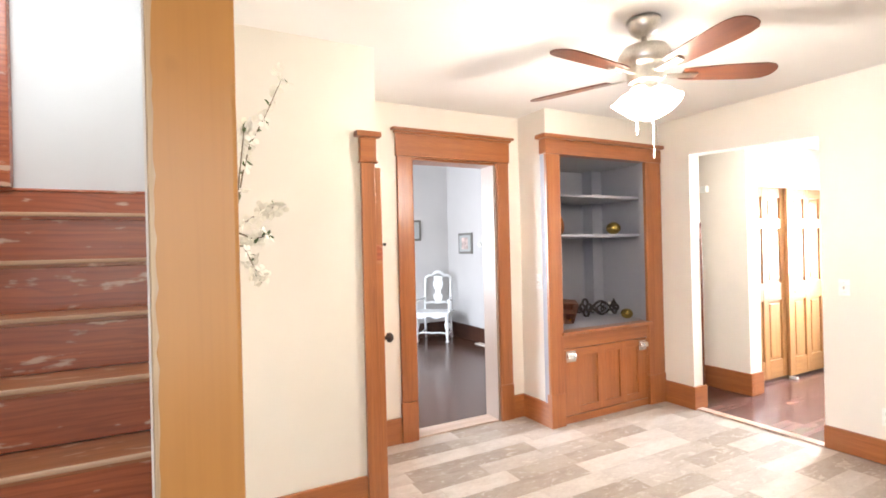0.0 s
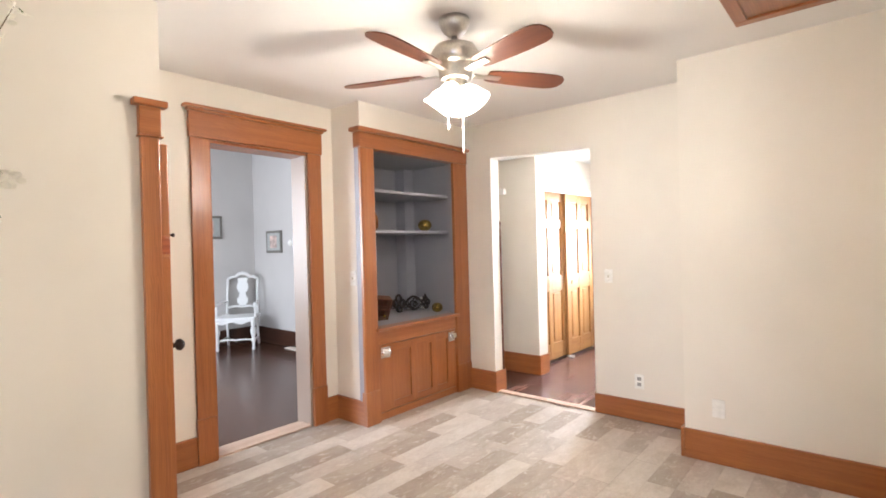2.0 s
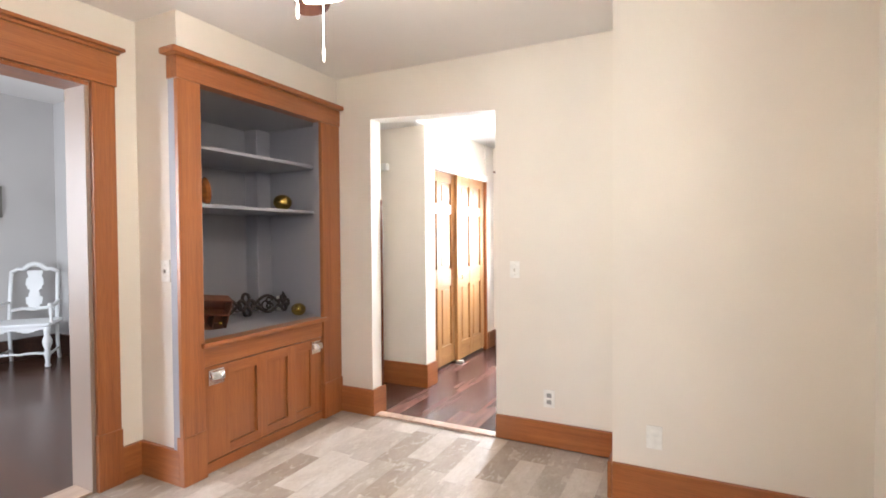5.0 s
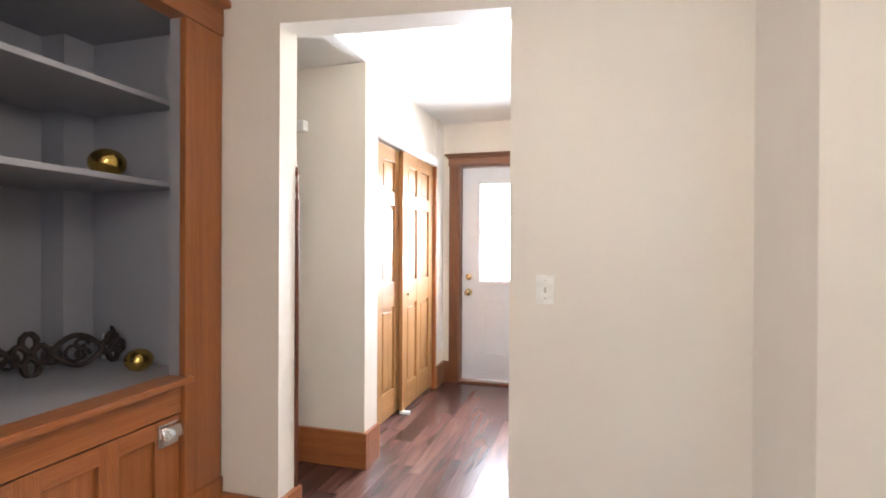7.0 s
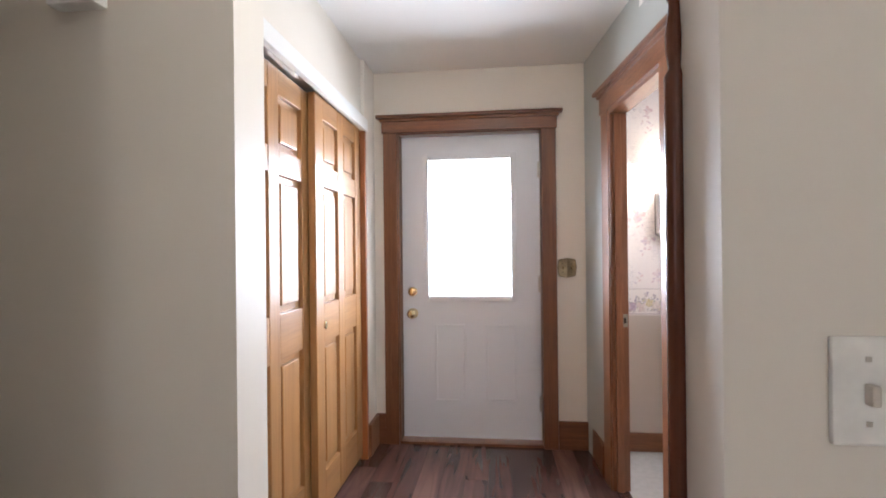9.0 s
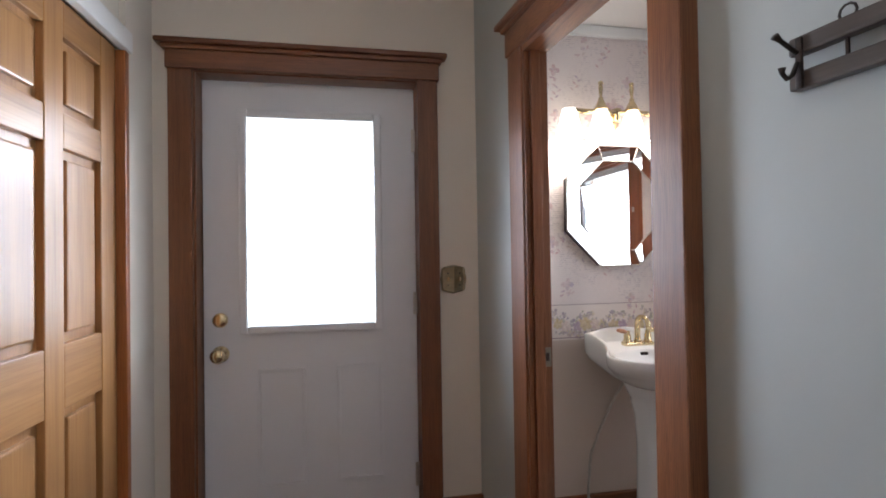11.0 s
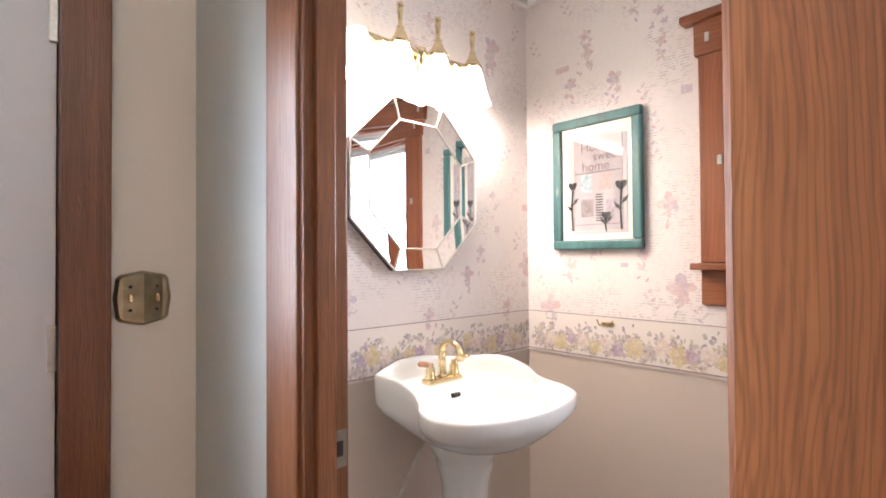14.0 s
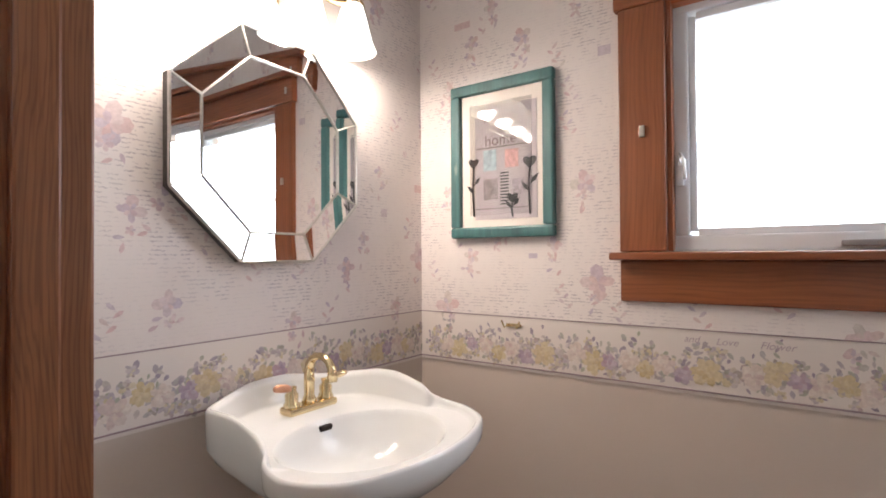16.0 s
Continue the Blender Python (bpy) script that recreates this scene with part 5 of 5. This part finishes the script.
chair_part("top_rail", tube(bmesh.new(), [(-0.205, 0.285, 1.05), (-0.15, 0.29, 1.09), (-0.10, 0.29, 1.085), (-0.05, 0.29, 1.135), (0, 0.29, 1.15), (0.05, 0.29, 1.135), (0.10, 0.29, 1.085), (0.15, 0.29, 1.09), (0.205, 0.285, 1.05)], [0.02, 0.022, 0.024, 0.03, 0.032, 0.03, 0.024, 0.022, 0.02], 8), None, True)
chair_part("lower_rail", tube(bmesh.new(), [(-0.2, 0.235, 0.60), (-0.1, 0.235, 0.62), (0, 0.235, 0.605), (0.1, 0.235, 0.62), (0.2, 0.235, 0.60)], 0.02, 8), None, True)


def wall_picture(x, y, z, w, h, rz, label):
    e = thing("framed_print", x, y, z, label, "picture", "living room prints", rz=rz)
    for n, r, mat in (("frame", (-w / 2, w / 2, -0.022, -0.002, -h / 2, h / 2), plain("grey_frame", (0.16, 0.15, 0.13), 0.5)), ("mat", (-w / 2 + 0.035, w / 2 - 0.035, -0.026, -0.0225, -h / 2 + 0.035, h / 2 - 0.035), plain("grey_mat", (0.40, 0.42, 0.41), 0.6)), ("print", (-w / 4.4, w / 4.4, -0.029, -0.0265, -h / 3.6, h / 3.6), plain("faded_print", (0.52, 0.40, 0.36), 0.6, 0, 14, 0.5))):
        bm = boxes(r, bevel=0.001)
        bmesh.ops.transform(bm, matrix=e.matrix_basis, verts=bm.verts)
        part(n, bm, mat, e)


wall_picture(-5.62, 4.25, 1.475, 0.40, 0.32, 0, "small faded print in a grey frame")
wall_picture(-6.2, 3.52, 1.70, 0.46, 0.33, 90, "faded landscape print in a grey frame")
th = thing("thermostat", -5.22, 4.25, 1.45, "small round white thermostat on the wall", "thermostat")
part("dial", lathe(bmesh.new(), [(0, 0), (0.04, 0), (0.04, 0.012), (0.025, 0.025), (0, 0.025)], 16, pose(-5.22, 4.25, 1.45, 90)), PLASTIC, th, "", True)
# Sunlight on the floor by the opening, built as a pale slab.
structure("doormat", boxes((-5.24, -4.3, 4.12, 4.48, -0.003, 0.008), bevel=0.003), plain("sunlit_floor_tone", (0.74, 0.66, 0.58), 0.8, 0, 60, 0.15), "sunlit patch of the living room floor, made as a thin pale slab", "mat")
structure("living_opening_trim", boxes((-5.075, -5.045, 4.235, 4.40, 0.22, 2.1)), plain("dark_trim", (0.05, 0.03, 0.022)), "dark wood trim of the living room opening", "trim")

# ---- bath details ----
INK = plain("black_ink", (0.02, 0.018, 0.02), 0.6)
XP = XB1 - 0.0145
part("collage", boxes((XP - 0.0025, XP, 6.296, 6.505, 1.274, 1.625)), paint("collage_paper", (0.47, 0.41, 0.43), 0.6, 0.16, 25), pf, "grey-pink collage sheet")
for y0, y1, z0, z1, c in ((6.43, 6.475, 1.425, 1.49, (0.42, 0.52, 0.58)), (6.355, 6.40, 1.43, 1.485, (0.66, 0.38, 0.36)), (6.425, 6.475, 1.335, 1.40, (0.30, 0.26, 0.27)), (6.335, 6.375, 1.345, 1.395, (0.42, 0.36, 0.40)), (6.32, 6.50, 1.495, 1.499, (0.25, 0.2, 0.2)), (6.325, 6.505, 1.305, 1.309, (0.3, 0.25, 0.27))):
    part("patch", boxes((XP - 0.004, XP - 0.0026, y0, y1, z0, z1)), plain("patch_paper", c, 0.6, 0, 90, 0.3), pf)
bm = bmesh.new()
for i in range(11):
    bx(bm, XP - 0.004, XP - 0.0028, 6.388, 6.416, 1.318 + 0.0095 * i, 1.322 + 0.0095 * i)
part("ladder_print", bm, INK, pf)


def heart_stem(y, z0, z1, s):
    bm = tube(bmesh.new(), [(XP - 0.004, y, z0), (XP - 0.004, y + 0.004, (z0 + z1) / 2), (XP - 0.004, y, z1)], 0.0028, 6)
    vs = []
    for k in range(20):
        a = 2 * math.pi * k / 20
        vs.append(bm.verts.new((XP - 0.0045, y + s * math.sin(a) ** 3, z1 + s * (0.81 * math.cos(a) - 0.31 * math.cos(2 * a) - 0.12 * math.cos(3 * a)) + 0.5 * s)))
    bm.faces.new(vs)
    for dy, dz in ((1, 0.45), (-1, 0.6)):
        zc = z0 + (z1 - z0) * dz
        vs = [bm.verts.new((XP - 0.0042, y + dy * p * s, zc + q * s)) for p, q in ((0, 0), (0.9, 0.6), (1.3, 1.5), (0.4, 1.0))]
        bm.faces.new(vs)
    part("heart_flower", bm, INK, pf, "black heart-shaped flower")


heart_stem(6.510, 1.285, 1.445, 0.019)
heart_stem(6.318, 1.285, 1.430, 0.022)
heart_stem(6.375, 1.280, 1.328, 0.019)
for k, (word, y, z, size) in enumerate((("Home", 6.475, 1.575, 0.048), ("sweet", 6.425, 1.540, 0.045), ("home", 6.470, 1.503, 0.048))):
    cu = bpy.data.curves.new("lettering", "FONT")
    cu.body, cu.size = word, size
    tx = new("lettering", cu)
    tx.matrix_basis = Matrix.Translation((XP - 0.0045, y, z)) @ Euler((radians(90), 0, radians(-90))).to_matrix().to_4x4()
    me = bpy.data.meshes.new_from_object(tx)
    world_m = tx.matrix_basis.copy()
    bpy.data.objects.remove(tx)
    bm = bmesh.new()
    bm.from_mesh(me)
    bmesh.ops.transform(bm, matrix=world_m, verts=bm.verts)
    part("lettering", bm, plain("brown_ink", (0.20, 0.13, 0.14), 0.6), pf)
PICTURE_GLASS = clear("picture_glass")
PICTURE_GLASS.node_tree.nodes["Principled BSDF"].inputs["IOR"].default_value = 1.4
pg = part("glazing", boxes((XB1 - 0.0235, XB1 - 0.022, PY0 + w, PY1 - w, PZ0 + w, PZ1 - w)), PICTURE_GLASS, pf, "clear picture glass")
pg.visible_shadow = False

for y, z in ((6.03, 1.86), (6.0, 1.48)):
    wk = thing("window_hook", XB1 - 0.03, y, z, "tiny metal bracket screwed to the window casing", "bracket")
    part("bracket", boxes((XB1 - 0.034, XB1 - (0.031 if z > 1.8 else 0.025), y - 0.006, y + 0.006, z - 0.014, z + 0.014), bevel=0.001), NICKEL, wk)
part("inner_liner", boxes((XB1 - 0.01, XB1 + 0.02, WY1 - 0.012, WY1 - 0.001, WZ0, WZ1), (XB1 - 0.01, XB1 + 0.02, WY0 + 0.001, WY0 + 0.012, WZ0, WZ1)), WINOAK["z"], wc)
part("head_liner", boxes((XB1 - 0.01, XB1 + 0.02, WY0 + 0.013, WY1 - 0.013, WZ1 - 0.012, WZ1 - 0.001)), WINOAK["y"], wc)
part("sash", boxes((XB1 + 0.030, XB1 + 0.05, WY1 - 0.062, WY1 - 0.044, WZ0 + 0.05, WZ1 - 0.04), (XB1 + 0.030, XB1 + 0.05, WY0 + 0.044, WY0 + 0.062, WZ0 + 0.05, WZ1 - 0.04), (XB1 + 0.030, XB1 + 0.05, WY0 + 0.062, WY1 - 0.062, WZ0 + 0.04, WZ0 + 0.058), (XB1 + 0.030, XB1 + 0.05, WY0 + 0.062, WY1 - 0.062, WZ1 - 0.05, WZ1 - 0.03), bevel=0.003), FRAMEW, wc)
bm = boxes((XB1 + 0.008, XB1 + 0.02, WY1 - 0.034, WY1 - 0.018, 1.335, 1.40), bevel=0.003)
tube(bm, [(XB1 + 0.012, WY1 - 0.026, 1.39), (XB1 - 0.004, WY1 - 0.03, 1.415), (XB1 - 0.008, WY1 - 0.038, 1.40), (XB1 - 0.006, WY1 - 0.04, 1.35)], 0.005, 8)
part("latch", bm, plain("latch_white", (0.8, 0.8, 0.8), 0.25), wc, "white latch handle", True)
part("crank", boxes((XB1 + 0.0, XB1 + 0.025, 5.50, 5.60, WZ0 + 0.008, WZ0 + 0.022), bevel=0.004), plain("crank_grey", (0.25, 0.25, 0.26), 0.4), wc, "grey folding crank")
bk = thing("border_hook", XB1, 6.38, 0.95, "small brass wall hook on the border", "hook")
bm = boxes((XB1 - 0.012, XB1 - 0.006, 6.355, 6.405, 0.945, 0.955), bevel=0.002)
tube(bm, [(XB1 - 0.01, 6.36, 0.95), (XB1 - 0.03, 6.36, 0.945), (XB1 - 0.03, 6.35, 0.965)], 0.003, 6)
tube(bm, [(XB1 - 0.01, 6.40, 0.95), (XB1 - 0.03, 6.40, 0.945), (XB1 - 0.03, 6.41, 0.965)], 0.003, 6)
part("hook", bm, BRASS, bk)
sh = thing("supply_hose", 0.05, 6.68, 0, "braided grey water supply hose with a floor valve", "hose")
part("hose", tube(bmesh.new(), [(0.0, 6.66, 0.04), (-0.005, 6.66, 0.16), (0.01, 6.66, 0.32), (0.05, 6.64, 0.44), (0.10, 6.62, 0.56), (0.14, 6.60, 0.64)], 0.006, 8), NICKEL, sh, "", True)
part("valve", lathe(bmesh.new(), [(0, 0), (0.022, 0), (0.022, 0.008), (0.011, 0.02), (0.014, 0.05), (0.008, 0.07), (0, 0.07)], 14, Matrix.Translation((0.0, 6.66, 0.0))), PLASTIC, sh, "", True)


# ---- printed flowers of the wallpaper ----
def print_mat(name, stops, rough=0.6):
    mat, t, b = nodes(name)
    g = t.nodes.new("ShaderNodeNewGeometry")
    n = add(t, "ShaderNodeTexNoise", Scale=120.0, Detail=4.0)
    t.links.new(coords(t), n.inputs["Vector"])
    col = ramp(t, g.outputs["Random Per Island"], stops)
    t.links.new(mix(t, 0.35, col, ramp(t, n.outputs[0], [(0.35, (0.55, 0.5, 0.5)), (0.65, (1, 1, 1))]), "MULTIPLY"), b.inputs["Base Color"])
    b.inputs["Roughness"].default_value = rough
    return mat


PASTEL = print_mat("faded_flower_print", [(0.0, (0.67, 0.50, 0.51)), (0.35, (0.70, 0.59, 0.59)), (0.6, (0.55, 0.47, 0.55)), (0.8, (0.68, 0.48, 0.48)), (1.0, (0.66, 0.60, 0.56))])
POSY = print_mat("border_flower_print", [(0.0, (0.62, 0.52, 0.34)), (0.2, (0.68, 0.60, 0.46)), (0.4, (0.50, 0.43, 0.48)), (0.6, (0.66, 0.58, 0.58)), (0.8, (0.36, 0.34, 0.30)), (1.0, (0.56, 0.42, 0.42))])
YELLOW = print_mat("yellow_rose_print", [(0.0, (0.60, 0.47, 0.27)), (0.5, (0.69, 0.59, 0.40)), (1.0, (0.60, 0.48, 0.33))])
CREAMY = print_mat("cream_rose_print", [(0.0, (0.70, 0.58, 0.52)), (0.5, (0.76, 0.68, 0.62)), (1.0, (0.63, 0.48, 0.47))])
SPRAY = print_mat("leaf_spray_print", [(0.0, (0.33, 0.27, 0.34)), (0.3, (0.52, 0.47, 0.50)), (0.6, (0.42, 0.43, 0.34)), (0.8, (0.60, 0.53, 0.50)), (1.0, (0.34, 0.28, 0.35))])
LILAC = print_mat("lilac_print", [(0.0, (0.40, 0.30, 0.40)), (0.5, (0.58, 0.48, 0.55)), (1.0, (0.48, 0.33, 0.40))])


def on_wall(wall, u, z, lift):
    lift *= 0.6
    return Vector((u, YM - 0.0045 - lift, z)) if wall == "n" else Vector((XB1 - 0.0045 - lift, u, z))


def petal(bm, wall, u, z, r, a, lift, wide=0.6):
    c, s = math.cos(a), math.sin(a)
    pts = [(0, 0), (0.45, wide * 0.5), (0.85, wide * 0.45), (1.05, 0), (0.85, -wide * 0.45), (0.45, -wide * 0.5)]
    bm.faces.new([bm.verts.new(on_wall(wall, u + r * (p * c - q * s), z + r * (p * s + q * c), lift)) for p, q in pts])


def posy(bm, wall, u, z, r, n, lift, rng, layers=2):
    for k in range(layers):
        for i in range(n):
            petal(bm, wall, u, z, r * (1 - 0.4 * k) * rng.uniform(0.8, 1.1), 2 * math.pi * (i + 0.5 * k) / n + rng.uniform(-0.2, 0.2), lift + 0.00006 * (k * n + i + 1), rng.uniform(0.5, 0.8))


rng = random.Random(3)
faint = bmesh.new()
for wall, u0, u1 in (("n", -0.28, 0.80), ("e", 4.9, 6.70)):
    zz = 1.0
    row = 0
    while zz < 2.2:
        u = u0 + (0.05 if row % 2 else 0.14)
        while u < u1:
            du, dz = u + rng.uniform(-0.06, 0.06), zz + rng.uniform(-0.05, 0.05)
            if rng.random() < 0.86 and not (wall == "e" and du < 6.09 and 1.02 < dz < 1.97):
                kind = rng.random()
                if kind < 0.55:
                    posy(faint, wall, du, dz, rng.choice((0.02, 0.026, 0.032, 0.044)) * rng.uniform(0.9, 1.1), rng.choice((4, 5, 5)), 0.0001, rng)
                    posy(faint, wall, du + rng.uniform(-0.02, 0.02), dz - 0.04, rng.uniform(0.010, 0.018), 5, 0.0009, rng, 1)
                    for i in range(4):
                        petal(faint, wall, du + rng.uniform(-0.03, 0.03), dz - rng.uniform(0.02, 0.08), 0.022, rng.uniform(0, 6), 0.0015 + 0.00006 * i, 0.4)
                elif kind < 0.8:
                    for i in range(5):
                        petal(faint, wall, du + 0.006 * i, dz + 0.014 * i, 0.022, (0.6 if i % 2 else 2.4), 0.0001 + 0.00006 * i, 0.4)
                else:
                    w2, h2 = rng.uniform(0.010, 0.030), rng.uniform(0.007, 0.015)
                    faint.faces.new([faint.verts.new(on_wall(wall, du + p * w2, dz + q * h2, 0.0001)) for p, q in ((-1, -1), (1, -1), (1, 1), (-1, 1))])
            u += 0.17
        zz += 0.115
        row += 1
tagged(part("wallpaper_flowers", faint, PASTEL), "faded pink and lilac flowers printed on the wallpaper", "wallpaper", "", "structure")
bms = {key: bmesh.new() for key in "ylpcd"}
zb = (BORDER0 + BORDER1) / 2
for wall, u0, u1 in (("n", -0.28, 0.81), ("e", 5.0, 6.71)):
    n = int((u1 - u0) / 0.012)
    for i in range(n):
        u = u0 + (u1 - u0) * (i + 0.5) / n
        crest = 0.095 + 0.018 * math.sin(u * 41) + 0.014 * math.sin(u * 97 + 1)
        for q in range(7):
            petal(bms["d"], wall, u + rng.uniform(-0.012, 0.012), BORDER0 + 0.016 + crest * rng.random(), rng.uniform(0.012, 0.022), rng.uniform(0.2, 2.9), 0.0004 + 0.00006 * q + 0.0005 * (i % 3), rng.uniform(0.35, 0.7))
        if i % 2 == 0:
            for q in range(2):
                posy(bms["p"], wall, u + rng.uniform(-0.01, 0.01), BORDER0 + 0.02 + crest * 0.85 * rng.random(), rng.uniform(0.012, 0.02), 5, 0.0024 + 0.0007 * q + 0.0003 * (i % 4 == 0), rng, 2)
    u = u0 + 0.03
    i = 0
    while u < u1 - 0.03:
        kind, r = (("y", 0.036), ("l", 0.026), ("c", 0.030), ("y", 0.026), ("c", 0.027), ("l", 0.024), ("y", 0.033), ("c", 0.031), ("p", 0.024))[i % 9]
        posy(bms[kind], wall, u, zb - 0.02 + rng.uniform(-0.016, 0.018), r, 7, 0.0044, rng, 3)
        u += rng.uniform(0.036, 0.056)
        i += 1
for key, mat, name in (("y", YELLOW, "yellow roses"), ("l", LILAC, "lilac blossoms"), ("p", POSY, "small mixed blossoms"), ("c", CREAMY, "cream roses"), ("d", SPRAY, "grey-lilac leaf sprays")):
    tagged(part("border_flowers", bms[key], mat), name + " printed on the wallpaper border", "wallpaper", "", "structure")
FAINT = plain("faint_lilac_ink", (0.46, 0.36, 0.40), 0.6)
for word, y, z in (("and", 5.912, 0.944), ("Love", 5.842, 0.943), ("Flower", 5.752, 0.942)):
    cu = bpy.data.curves.new("lettering", "FONT")
    cu.body, cu.size, cu.shear = word, 0.024, 0.35
    tx = new("lettering", cu)
    world_m = Matrix.Translation((XB1 - 0.0085, y, z)) @ Euler((radians(90), 0, radians(-90))).to_matrix().to_4x4()
    me = bpy.data.meshes.new_from_object(tx)
    bpy.data.objects.remove(tx)
    bm = bmesh.new()
    bm.from_mesh(me)
    bmesh.ops.transform(bm, matrix=world_m, verts=bm.verts)
    structure("border_lettering", bm, FAINT, "faint slanted lettering printed on the wallpaper border", "wallpaper")
LINE = plain("border_line", (0.30, 0.22, 0.24), 0.6)
for z, hgt in ((BORDER1, 0.0025), (BORDER0 + 0.010, 0.0035)):
    structure("border_line", boxes((XB0, XB1 - 0.007, YM - 0.0075, YM - 0.0052, z - hgt / 2, z + hgt / 2), (XB1 - 0.0075, XB1 - 0.0052, 4.6, YM - 0.0075, z - hgt / 2, z + hgt / 2)), LINE, "thin plum line edging the wallpaper border", "wallpaper")

# the window wall runs a little out of square with the mirror wall
for ob in bpy.data.objects:
    top = ob.parent.parent if ob.parent and ob.parent.parent else ob.parent or ob
    if ob.type == "MESH" and top.name.split(".")[0] in ("wall_bath_east", "wallpaper_east", "wallpaper_north", "wallpaper_border", "border_line", "border_lettering", "border_flowers", "wallpaper_flowers", "framed_picture", "bath_window", "window_hook", "border_hook", "crown_moulding"):
        m = ob.matrix_basis if ob.parent is None else ob.parent.matrix_basis @ ob.matrix_parent_inverse @ ob.matrix_basis
        inv = m.inverted()
        for vert in ob.data.vertices:
            p = m @ vert.co
            if p.x > XB1 - 0.1:
                p.x += (6.06 - p.y) * 0.045
                vert.co = inv @ p

# ---- floor pieces ----
VINYL, t, b = nodes("vinyl_plank")
info = t.nodes.new("ShaderNodeObjectInfo")
v = coords(t, (1, 0.45, 1), True)
n1, n2, n3 = add(t, "ShaderNodeTexNoise", Scale=9.0, Detail=6.0, Roughness=0.65, Distortion=0.4), add(t, "ShaderNodeTexNoise", Scale=90.0, Detail=3.0), add(t, "ShaderNodeTexNoise", Scale=26.0, Detail=5.0, Distortion=1.0)
for n in (n1, n2, n3):
    t.links.new(v, n.inputs["Vector"])
tone = ramp(t, info.outputs["Random"], [(0.0, (0.33, 0.275, 0.225)), (0.3, (0.40, 0.35, 0.30)), (0.6, (0.49, 0.445, 0.40)), (1.0, (0.60, 0.555, 0.50))])
col = mix(t, 0.55, tone, ramp(t, n1.outputs[0], [(0.32, (0.62, 0.56, 0.50)), (0.6, (1, 1, 1))]), "MULTIPLY")
col = mix(t, ramp(t, n3.outputs[0], [(0.56, (0, 0, 0)), (0.70, (0.55, 0.55, 0.55))]), col, (0.62, 0.58, 0.53))
col = mix(t, 0.2, col, ramp(t, n2.outputs[0], [(0.35, (0.6, 0.56, 0.52)), (0.6, (1, 1, 1))]), "MULTIPLY")
t.links.new(col, b.inputs["Base Color"])
b.inputs["Roughness"].default_value = 0.36
bump(t, b, n2.outputs[0], 0.12, 0.001)
LAMINATE = nodes("hall_laminate")
mat, t, b = LAMINATE
info = t.nodes.new("ShaderNodeObjectInfo")
v = coords(t, (1, 0.10, 1), True)
n1, n2 = add(t, "ShaderNodeTexNoise", Scale=18.0, Detail=4.0, Distortion=0.8), add(t, "ShaderNodeTexNoise", Scale=150.0, Detail=3.0)
for n in (n1, n2):
    t.links.new(v, n.inputs["Vector"])
tone = ramp(t, info.outputs["Random"], [(0.0, (0.06, 0.030, 0.027)), (0.5, (0.105, 0.055, 0.049)), (1.0, (0.17, 0.098, 0.085))])
col = mix(t, 0.75, tone, ramp(t, n1.outputs[0], [(0.3, (0.4, 0.34, 0.33)), (0.65, (1.25, 1.1, 1.0))]), "MULTIPLY")
t.links.new(col, b.inputs["Base Color"])
b.inputs["Roughness"].default_value = 0.24
bump(t, b, n2.outputs[0], 0.1, 0.001)


def planks(floor, x0, x1, y0, y1, wide, long, material, name, gap=0.0015, seed=1):
    """Staggered boards along y, each an object of its own under the floor; alike boards share a mesh."""
    rng = random.Random(seed)
    cache = {}
    x = x0
    while x < x1 - 0.01:
        xe = min(x + wide, x1)
        y = y0 - rng.random() * long
        while y < y1 - 0.02:
            a, e = max(y, y0), min(y + long, y1)
            y += long
            if e - a < 0.03:
                continue
            key = (round(xe - x, 3), round(e - a, 3))
            if key not in cache:
                bm = boxes((-key[0] / 2 + gap, key[0] / 2 - gap, -key[1] / 2 + gap, key[1] / 2 - gap, -0.008, 0.0))
                me = bpy.data.meshes.new(name)
                bm.to_mesh(me)
                bm.free()
                me.materials.append(material)
                cache[key] = me
            ob = new(name, cache[key])
            ob.parent = floor
            ob.location = ((x + xe) / 2, (a + e) / 2, rng.uniform(-0.0008, 0.0))
        x = xe


planks(bpy.data.objects["floor_main"], XD, XR, 0.35, YO - 0.03, 0.152, 0.47, VINYL, "plank", 0.0004, 4)
planks(bpy.data.objects["floor_hall"], XH0 - 0.5, XH1 + 0.08, YO + 0.04, YE, 0.125, 0.9, LAMINATE[0], "plank", 0.0006, 5)
